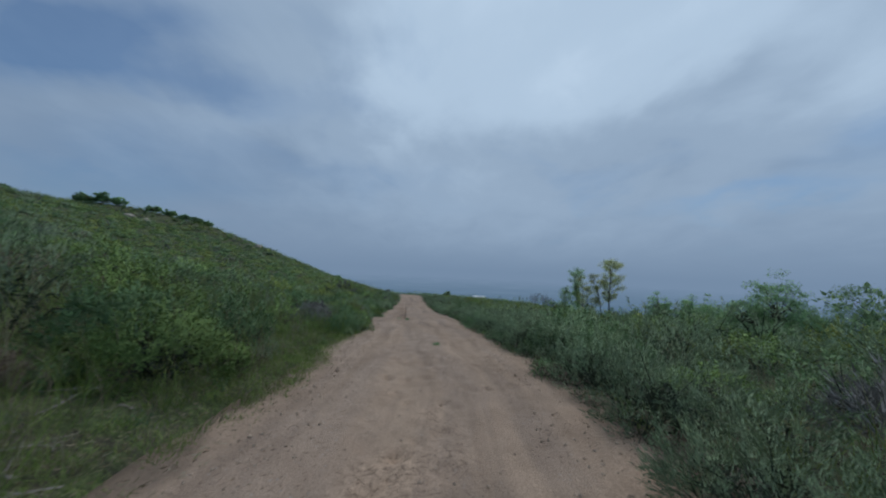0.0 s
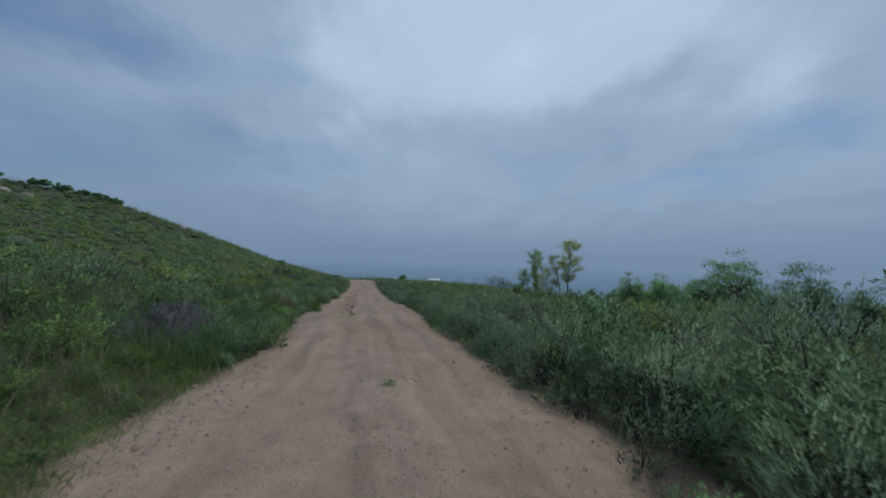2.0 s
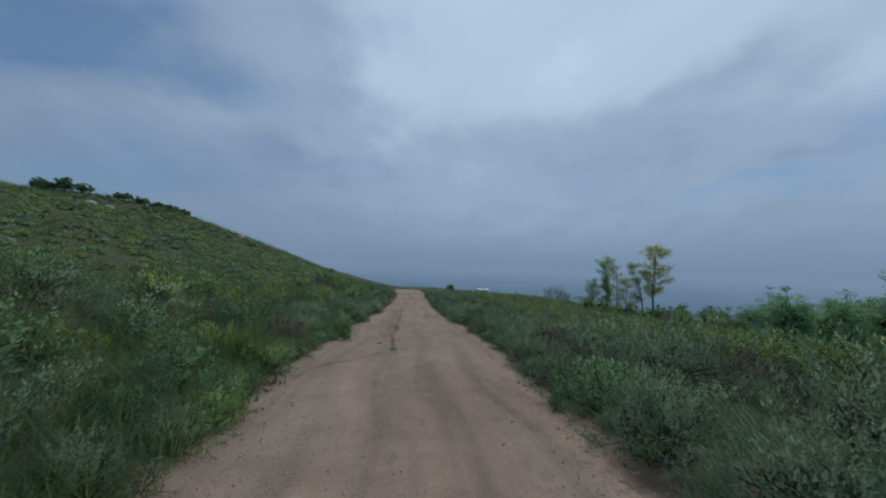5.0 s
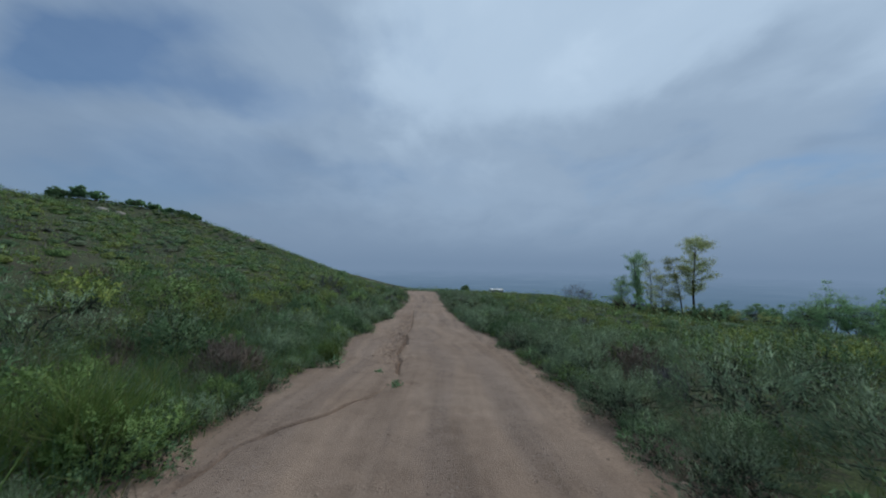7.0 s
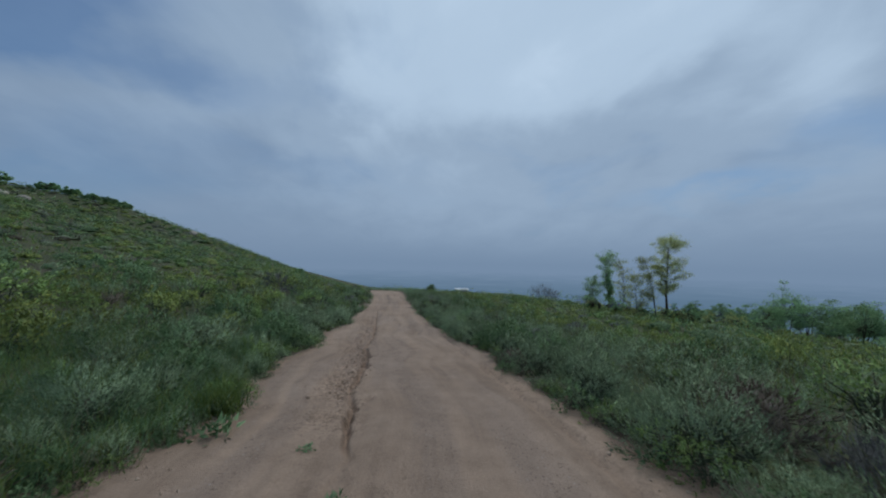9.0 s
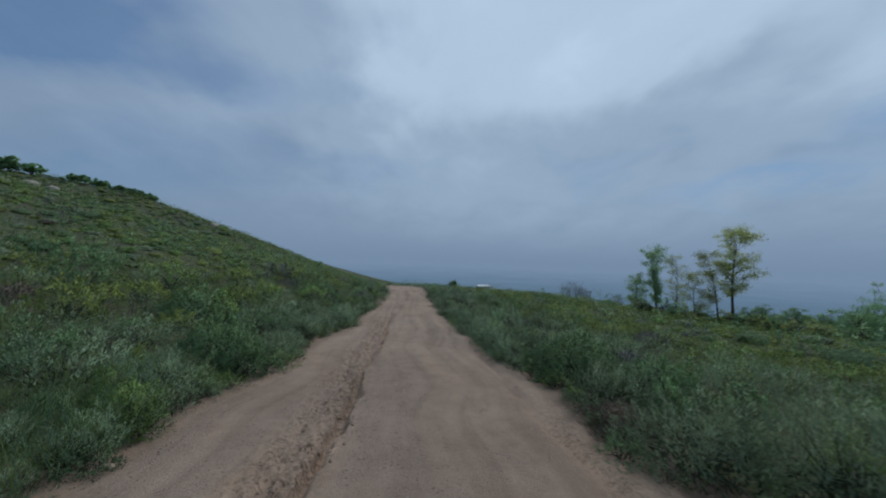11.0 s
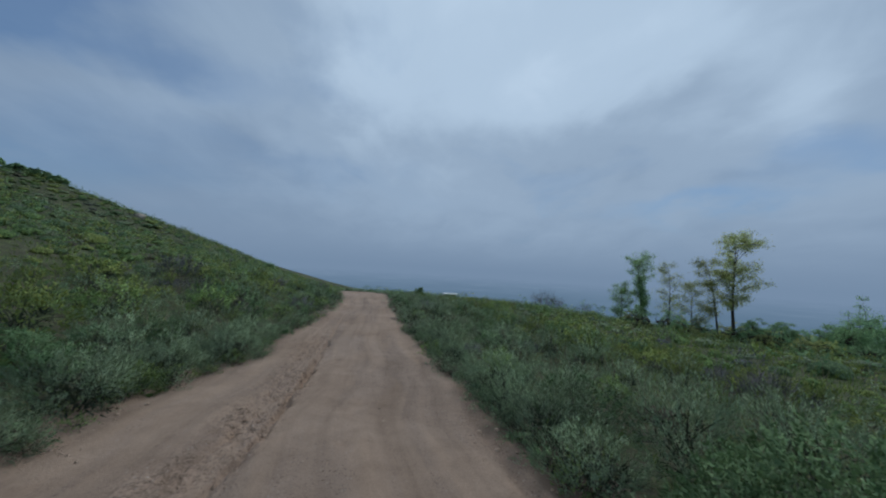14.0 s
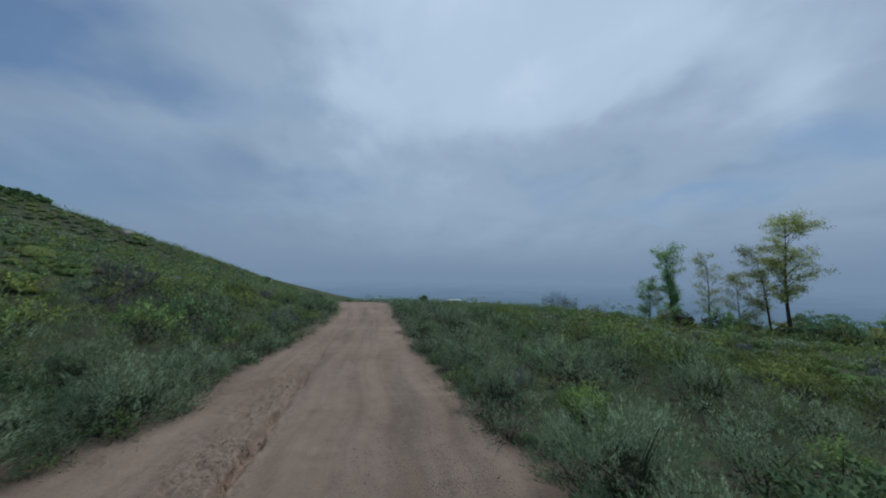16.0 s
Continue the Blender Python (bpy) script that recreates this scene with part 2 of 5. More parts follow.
def leaf_material(name, dark, light, tip=None, through=0.28, spread=0.5):
    m, nt, b = nodes_of(name)
    geo = nt.nodes.new("ShaderNodeNewGeometry")
    info = nt.nodes.new("ShaderNodeObjectInfo")
    c = add_ramp(nt, geo.outputs["Random Per Island"], [(0.0, dark), (0.75, light), (1.0, tip or light)])
    patch = add_noise(nt, 0.5, 3, 0.6)
    v = nt.nodes.new("ShaderNodeHueSaturation")
    s = nt.nodes.new("ShaderNodeMath")
    s.operation = "MULTIPLY_ADD"
    nt.links.new(info.outputs["Random"], s.inputs[0])
    s.inputs[1].default_value, s.inputs[2].default_value = spread, 1.0 - spread / 2
    nt.links.new(s.outputs[0], v.inputs["Value"])
    nt.links.new(c, v.inputs["Color"])
    c = add_mix(nt, 0.6, v.outputs[0], add_ramp(nt, patch, [(0.3, (0.75, 0.75, 0.75)), (0.7, (1.2, 1.2, 1.15))]), "MULTIPLY")
    sprig = add_noise(nt, 5.0, 2, 0.5)
    c = add_mix(nt, 0.95, c, add_ramp(nt, sprig, [(0.34, (0.66, 0.69, 0.67)), (0.52, (1.0, 1.0, 1.0)), (0.68, (1.28, 1.26, 1.24))]), "MULTIPLY")
    nt.links.new(c, b.inputs["Base Color"])
    b.inputs["Roughness"].default_value = 0.65
    b.inputs["Specular IOR Level"].default_value = 0.25
    tr = nt.nodes.new("ShaderNodeBsdfTranslucent")
    nt.links.new(c, tr.inputs[0])
    ms = nt.nodes.new("ShaderNodeMixShader")
    ms.inputs[0].default_value = through
    out = nt.nodes["Material Output"]
    nt.links.new(b.outputs[0], ms.inputs[1]), nt.links.new(tr.outputs[0], ms.inputs[2])
    nt.links.new(ms.outputs[0], out.inputs[0])
    return m


def mound_material(name, dark, light):
    """The closed mass of leaves of a bush: fine mottled green with a leafy relief, shade painted into its hollows."""
    m, nt, b = nodes_of(name)
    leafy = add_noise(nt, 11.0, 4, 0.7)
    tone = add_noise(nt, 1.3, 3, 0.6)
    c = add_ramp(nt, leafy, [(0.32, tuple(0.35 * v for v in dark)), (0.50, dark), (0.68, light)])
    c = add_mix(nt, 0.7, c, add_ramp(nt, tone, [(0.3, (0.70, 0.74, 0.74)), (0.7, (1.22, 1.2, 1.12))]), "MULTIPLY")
    nt.links.new(c, b.inputs["Base Color"])
    add_bump(nt, b, leafy, 1.0, 0.12)
    return m


def plain_material(name, a, b_, scale, rough=0.9, bump=0.02):
    m, nt, b = nodes_of(name)
    f = add_noise(nt, scale, 6, 0.65)
    nt.links.new(add_ramp(nt, f, [(0.3, a), (0.7, b_)]), b.inputs["Base Color"])
    b.inputs["Roughness"].default_value = rough
    add_bump(nt, b, f, 0.6, bump)
    return m


def valley_material():
    # murky fields and towns of the distant plain, a glowing backdrop
    m = bpy.data.materials.new("murky_distance")
    m.use_nodes = True
    nt = m.node_tree
    nt.nodes.clear()
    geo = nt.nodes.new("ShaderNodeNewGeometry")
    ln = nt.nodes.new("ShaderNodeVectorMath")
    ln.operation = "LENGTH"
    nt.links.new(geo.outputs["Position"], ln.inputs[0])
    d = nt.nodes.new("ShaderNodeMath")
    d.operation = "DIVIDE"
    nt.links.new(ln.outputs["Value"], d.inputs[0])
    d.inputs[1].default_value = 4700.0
    # haze put into the glowing colour, paler towards the horizon
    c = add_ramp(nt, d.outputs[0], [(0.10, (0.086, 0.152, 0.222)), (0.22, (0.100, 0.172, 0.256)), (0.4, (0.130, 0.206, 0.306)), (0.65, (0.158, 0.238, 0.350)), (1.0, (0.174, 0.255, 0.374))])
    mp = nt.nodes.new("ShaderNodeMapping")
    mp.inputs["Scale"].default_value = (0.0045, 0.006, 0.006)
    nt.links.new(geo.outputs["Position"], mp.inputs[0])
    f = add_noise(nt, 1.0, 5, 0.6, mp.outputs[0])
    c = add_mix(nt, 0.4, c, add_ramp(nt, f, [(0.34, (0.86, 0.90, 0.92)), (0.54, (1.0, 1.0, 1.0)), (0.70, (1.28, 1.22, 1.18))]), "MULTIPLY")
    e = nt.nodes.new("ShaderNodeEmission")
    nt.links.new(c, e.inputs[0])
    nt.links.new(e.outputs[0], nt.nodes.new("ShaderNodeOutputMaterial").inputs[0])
    return m


MAT = {
    "dirt": dirt_material(),
    "soil": soil_material(),
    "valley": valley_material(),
    "sage": leaf_material("sage_leaf", (0.185, 0.274, 0.168), (0.292, 0.411, 0.249), (0.374, 0.496, 0.310)),
    "green": leaf_material("green_leaf", (0.160, 0.270, 0.088), (0.266, 0.406, 0.134), (0.364, 0.496, 0.180)),
    "dark": leaf_material("dark_leaf", (0.120, 0.218, 0.105), (0.197, 0.331, 0.156), (0.259, 0.400, 0.194)),
    "olive": leaf_material("olive_leaf", (0.175, 0.242, 0.075), (0.293, 0.386, 0.109), (0.422, 0.454, 0.123)),
    "dry": leaf_material("dry_twig", (0.130, 0.106, 0.088), (0.215, 0.178, 0.150), (0.31, 0.27, 0.235)),
    "violet": leaf_material("grey_violet_twig", (0.13, 0.138, 0.140), (0.20, 0.210, 0.220), (0.28, 0.29, 0.305)),
    "grass": leaf_material("grass_blade", (0.120, 0.186, 0.051), (0.200, 0.286, 0.079), (0.306, 0.328, 0.120)),
    "straw": leaf_material("straw_blade", (0.17, 0.14, 0.09), (0.30, 0.26, 0.18), (0.42, 0.38, 0.28)),
    "weed": leaf_material("weed_leaf", (0.083, 0.160, 0.077), (0.156, 0.269, 0.131), (0.243, 0.365, 0.203)),
    "tree_yellow": leaf_material("yellow_green_leaf", (0.329, 0.403, 0.159), (0.488, 0.549, 0.207), (0.610, 0.610, 0.268), through=0.6),
    "tree_green": leaf_material("tree_leaf", (0.224, 0.396, 0.178), (0.343, 0.554, 0.238), (0.449, 0.647, 0.290), through=0.6),
    "bush_green": leaf_material("bush_leaf", (0.142, 0.269, 0.135), (0.245, 0.422, 0.199), (0.350, 0.542, 0.263), through=0.55),
    # very dark colour that stands in for the shade inside the shrubs
    "core": leaf_material("shaded_inner_twigs", (0.036, 0.046, 0.030), (0.066, 0.082, 0.052), through=0.1),
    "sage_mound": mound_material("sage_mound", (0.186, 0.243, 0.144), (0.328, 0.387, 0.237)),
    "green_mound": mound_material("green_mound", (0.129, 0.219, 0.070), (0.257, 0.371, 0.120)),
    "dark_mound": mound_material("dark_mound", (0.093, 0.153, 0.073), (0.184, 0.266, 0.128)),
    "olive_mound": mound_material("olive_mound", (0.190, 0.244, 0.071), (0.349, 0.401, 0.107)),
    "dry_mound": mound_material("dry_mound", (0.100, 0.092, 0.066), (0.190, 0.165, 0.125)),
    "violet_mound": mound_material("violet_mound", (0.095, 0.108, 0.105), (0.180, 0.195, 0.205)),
    "bark": plain_material("bark", (0.035, 0.028, 0.022), (0.090, 0.075, 0.060), 14.0),
    "twig": plain_material("twig_bark", (0.055, 0.045, 0.036), (0.13, 0.11, 0.09), 30.0),
    "greywood": plain_material("grey_twig_bark", (0.15, 0.145, 0.145), (0.27, 0.26, 0.26), 20.0),
    "deadwood": plain_material("deadwood", (0.15, 0.13, 0.115), (0.31, 0.28, 0.245), 30.0),
    "stone": plain_material("stone", (0.33, 0.24, 0.175), (0.52, 0.40, 0.305), 25.0),
    "boulder": plain_material("boulder", (0.30, 0.25, 0.20), (0.55, 0.49, 0.42), 3.0, bump=0.06),
    "clod": plain_material("clod", (0.27, 0.19, 0.135), (0.40, 0.29, 0.215), 22.0),
    "white": plain_material("white_roof", (0.62, 0.64, 0.66), (0.78, 0.79, 0.80), 0.4),
    "wall": plain_material("grey_wall", (0.30, 0.32, 0.34), (0.40, 0.42, 0.44), 0.4),
}

# ---- the plan: the road's two edges and its height along y, and the land beside it ----
LEFT_Y = (-12, 0, 1.8, 3.4, 5.0, 5.7, 6.8, 8, 9.5, 11, 12.4, 13.2, 14.3, 15.8, 17.4, 18.6, 19.3, 20.4, 21.1, 22, 23.6, 25.2, 26, 27.3, 28.3, 29.5, 31, 33, 35, 38.5, 41, 46, 52, 62, 80)
LEFT_X = (-1.3, -1.45, -1.5, -1.55, -1.6, -1.85, -1.92, -1.97, -2.2, -2.38, -2.95, -2.98, -3.17, -3.36, -3.22, -3.78, -3.65, -4.12, -3.95, -3.82, -4.15, -4.62, -4.57, -4.45, -4.25, -4.55, -4.8, -4.55, -4.6, -4.85, -5.1, -6.0, -7.1, -10, -17)
RIGHT_Y = (-12, 0, 2, 3.7, 4.7, 5.7, 6.4, 7.7, 8.7, 10.9, 12.8, 13.6, 14.6, 15.5, 17.2, 19, 20, 20.6, 21.5, 22.1, 22.8, 24, 25.2, 26.8, 27.5, 29, 30, 31.5, 33, 35, 37, 39, 41.8, 48, 53, 62, 80)
RIGHT_X = (1.3, 1.35, 1.47, 1.62, 1.42, 1.7, 1.3, 1.45, 1.18, 1.19, 1.05, 0.95, 1.02, 1.1, 0.97, 0.72, 0.55, 0.7, 0.9, 0.62, 0.34, 0.1, -0.08, 0.08, -0.38, -0.42, -0.66, -0.93, -1.25, -1.6, -1.8, -2.05, -2.35, -2.95, -3.5, -6.2, -13)
ROAD_Y = (-60, -12, 0, 4.1, 7, 10.8, 16, 21.6, 27, 29.2, 35, 48, 52, 60, 120, 300, 500, 1100, 1500, 9000)
ROAD_Z = (3.0, 1.1, 0.36, 0.11, -0.09, -0.42, -0.98, -1.53, -2.08, -2.2, -2.36, -2.58, -2.78, -3.35, -8.4, -23.5, -42, -105, -125, -125)
RISE_V = (0, 2, 5, 10, 18, 27, 33, 40, 45, 56, 67, 80, 110, 200, 9000)
RISE_Z = (0, 0.22, 0.85, 2.3, 5.3, 9.2, 11.6, 13.8, 14.8, 16.9, 18.0, 18.7, 19, 14, 0)
RISE_EARLY = (0, 0.22, 0.85, 2.15, 4.1, 6.3, 7.7, 9.3, 10.3, 12.3, 14.1, 15.8, 17.1, 13, 0)
FALL_U = (0, 5, 12, 23, 45, 80, 160, 400, 1000, 9000)
FALL_Z = (0, -0.12, -0.4, -1.3, -4.0, -8.5, -22, -55, -100, -105)
SOFT = np.arange(-60, 140, 0.05)


def _smooth(ys, zs, width):
    k = np.ones(width) / width
    v = np.interp(SOFT, ys, zs)
    for _ in range(2):
        v = np.convolve(np.pad(v, width, mode="edge"), k, "same")[width:-width]
    return v

_EDGE_L, _EDGE_R, _ROADZ = _smooth(LEFT_Y, LEFT_X, 13), _smooth(RIGHT_Y, RIGHT_X, 13), _smooth(ROAD_Y, ROAD_Z, 61)


def edge_l(y):
    return np.interp(y, SOFT, _EDGE_L)


def edge_r(y):
    return np.interp(y, SOFT, _EDGE_R)


def road_z(y):
    y = np.asarray(y, float)
    return np.where(y < 135, np.interp(y, SOFT, _ROADZ), np.interp(y, ROAD_Y, ROAD_Z))


WAVES = {}


def wobble(x, y, s, seed):
    """Smooth uneven ground from a few crossed waves, about -1 to 1."""
    if seed not in WAVES:
        r = np.random.RandomState(seed)
        WAVES[seed] = [(math.cos(a), math.sin(a), f, p) for a, f, p in zip(r.uniform(0, 6.283, 7), r.uniform(0.5, 2.2, 7), r.uniform(0, 6.283, 7))]
    out = 0.0
    for ca, sa, f, p in WAVES[seed]:
        out = out + np.sin((x * ca + y * sa) * (s * f) + p)
    return out / 3.2


def land(x, y):
    """Height of the ground at (x, y)."""
    x, y = np.asarray(x, float), np.asarray(y, float)
    v, u = np.maximum(edge_l(y) - x, 0), np.maximum(x - edge_r(y), 0)
    tail = 1 - 0.85 * np.clip((y - 84) / 190, 0, 1) ** 0.8
    early = np.clip((y - 61) / 12, 0, 1)
    rise = np.interp(v, RISE_V, RISE_Z) * early + np.interp(v, RISE_V, RISE_EARLY) * (1 - early)
    z = road_z(y) + rise * tail + np.interp(u, FALL_U, FALL_Z) * (1 - 0.8 * np.clip((y - 140) / 100, 0, 1) * np.clip((160 - u) / 80, 0, 1))
    z = z + np.where(v > 0, np.clip(v / 14, 0, 1) * 0.28 * wobble(x, y, 0.16, 3), 0) + np.where(u > 0, np.clip(u / 14, 0, 1) * 0.22 * wobble(x, y, 0.18, 5), 0)
    off = np.maximum(v, u)
    z = z + np.clip(off / 1.5, 0, 1) * 0.05 * wobble(x, y, 1.3, 8)
    return np.maximum(z, -125.0)


# ---- mesh helpers ----
def mesh_of(name, verts, faces, smooth=False):
    me = bpy.data.meshes.new(name)
    me.from_pydata([tuple(v) for v in verts], [], faces)
    if smooth:
        me.polygons.foreach_set("use_smooth", [True] * len(me.polygons))
    me.update()
    return me


def tri_mesh(name, verts, normals=None):
    """A mesh of loose triangles from an (n, 3, 3) array; normals, one a triangle or one a corner, round the shading of a crown."""
    v = np.asarray(verts, np.float32).reshape(-1, 3, 3)
    if normals is not None:
        mean = normals if normals.ndim == 2 else normals.mean(1)
        flip = (np.cross(v[:, 1] - v[:, 0], v[:, 2] - v[:, 0]) * mean).sum(1) < 0
        v = np.where(flip[:, None, None], v[:, ::-1], v)
    v = v.reshape(-1, 3)
    n = len(v) // 3
    me = bpy.data.meshes.new(name)
    me.vertices.add(n * 3)
    me.vertices.foreach_set("co", v.ravel())
    me.loops.add(n * 3)
    me.loops.foreach_set("vertex_index", np.arange(n * 3, dtype=np.int32))
    me.polygons.add(n)
    me.polygons.foreach_set("loop_start", np.arange(0, n * 3, 3, dtype=np.int32))
    me.update(calc_edges=True)
    if normals is not None:
        me.polygons.foreach_set("use_smooth", [True] * n)
        me.normals_split_custom_set_from_vertices((np.repeat(normals, 3, 0) if normals.ndim == 2 else normals.reshape(-1, 3)).tolist())
    return me


def quad_mesh(name, verts, quads, smooth=True):
    v, q = np.asarray(verts, np.float32), np.asarray(quads, np.int32)
    me = bpy.data.meshes.new(name)
    me.vertices.add(len(v))
    me.vertices.foreach_set("co", v.ravel())
    me.loops.add(q.size)
    me.loops.foreach_set("vertex_index", q.ravel())
    me.polygons.add(len(q))
    me.polygons.foreach_set("loop_start", np.arange(0, q.size, q.shape[1], dtype=np.int32))
    me.polygons.foreach_set("use_smooth", [smooth] * len(q))
    me.update(calc_edges=True)
    return me


def piece(name, me, material, parent=None, label=""):
    ob = new(name, me)
    if not me.materials:
        me.materials.append(material)
    if parent:
        ob.parent = parent
    if label:
        tagged(ob, label)
    return ob


def grid(xs, ys, zf):
    gx, gy = np.meshgrid(xs, ys)
    v = np.stack([gx, gy, zf(gx, gy)], -1).reshape(-1, 3)
    nx, ny = len(xs), len(ys)
    i = (np.arange(ny - 1)[:, None] * nx + np.arange(nx - 1)[None]).ravel()
    return v, np.stack([i, i + 1, i + 1 + nx, i + nx], -1)


# ---- ground, distance, road ----
def spread_axis(lo, hi, fine_lo, fine_hi, step, grow=1.09):
    a = list(np.arange(fine_lo, fine_hi + step / 2, step))
    s = step
    while a[-1] < hi:
        s *= grow
        a.append(a[-1] + s)
    s = step
    while a[0] > lo:
        s *= grow
        a.insert(0, a[0] - s)
    return np.array(a)


def build_ground():
    xs, ys = spread_axis(-3100, 3100, -20, 24, 0.55, 1.09), spread_axis(-3100, 3100, -6, 60, 0.55, 1.09)

    def under(x, y):
        z = land(x, y)
        inside = np.minimum(x - (edge_l(y) - 0.75), (edge_r(y) + 0.75) - x)
        return z - 0.22 * np.clip(inside / 0.5, 0, 1) * (y > -14) * (y < 66)

    v, q = grid(xs, ys, under)
    tagged(piece("ground", quad_mesh("ground", v, q), MAT["soil"]), "scrubby hillside ground with soil and dry litter", "ground", kind="structure")
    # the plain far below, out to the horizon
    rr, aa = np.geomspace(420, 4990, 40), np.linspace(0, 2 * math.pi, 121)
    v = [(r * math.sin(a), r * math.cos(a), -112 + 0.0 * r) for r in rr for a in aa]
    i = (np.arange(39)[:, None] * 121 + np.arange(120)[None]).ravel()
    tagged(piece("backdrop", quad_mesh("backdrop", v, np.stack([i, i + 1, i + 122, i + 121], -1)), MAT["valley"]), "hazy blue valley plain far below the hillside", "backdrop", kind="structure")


GULLY = ((-2.62, 12.4), (-2.62, 13.16), (-2.45, 13.54), (-2.21, 14.02), (-1.97, 14.55), (-1.74, 15.25), (-1.66, 16.2), (-2.0, 18.0), (-2.15, 19.4), (-2.25, 20.7), (-2.5, 22.2), (-2.65, 24.4), (-2.9, 26.8), (-3.1, 28.4), (-3.5, 31.5), (-4.0, 36.0))


def from_line(x, y, line):
    """Distance to a line of points, and the share of the way along it."""
    best, share = np.full(np.shape(x), 1e9), np.zeros(np.shape(x))
    for k in range(len(line) - 1):
        (ax, ay), (bx, by) = line[k], line[k + 1]
        dx, dy = bx - ax, by - ay
        t = np.clip(((x - ax) * dx + (y - ay) * dy) / (dx * dx + dy * dy), 0, 1)
        d = np.hypot(x - ax - t * dx, y - ay - t * dy)
        share = np.where(d < best, (k + t) / (len(line) - 1), share)
        best = np.minimum(best, d)
    return best, share


RIGHT_RUT = ((0.75, 13.5), (0.62, 15.0), (0.60, 16.5), (0.45, 18.0), (0.30, 19.3), (0.12, 20.8), (0.02, 22.2), (-0.15, 24.0), (-0.35, 26.0))


CRACK = ((-0.15, 10.4), (-0.20, 9.5), (-0.02, 8.8), (0.10, 8.2), (0.20, 7.4), (0.27, 7.0), (0.30, 6.3))
TRODDEN = ((-0.30, 2.1, 0.38, 0.5), (0.12, 2.5, 0.22, 0.4), (-0.05, 3.0, 0.16, 0.3), (-1.44, 6.22, 0.16, 0.09), (-0.99, 6.4, 0.08, 0.06), (-0.5, 3.73, 0.12, 0.13), (-1.16, 5.3, 0.10, 0.10), (0.05, 8.6, 0.16, 0.8), (0.2, 7.2, 0.14, 0.6))


def crumble(x, y, scale):
    """Irregular lumps, about -1 to 1."""
    x, y = np.broadcast_arrays(np.asarray(x, float), np.asarray(y, float))
    out = [noise.noise(Vector((a * scale, b * scale, scale))) for a, b in zip(x.ravel(), y.ravel())]
    return np.array(out).reshape(x.shape) * 1.6


def hoof_marks():
    """Hoof and boot marks: place, radius, depth."""
    rng, out = np.random.RandomState(61), []
    for k in range(110):
        py = rng.uniform(1.0, 6.0) if k < 60 else rng.uniform(6, 30)
        l, r = float(edge_l(py)), float(edge_r(py))
        out.append((l + (r - l) * rng.uniform(0.25, 0.85), py, rng.uniform(0.045, 0.10), rng.uniform(0.014, 0.036)))
    return out


HOOVES = hoof_marks()


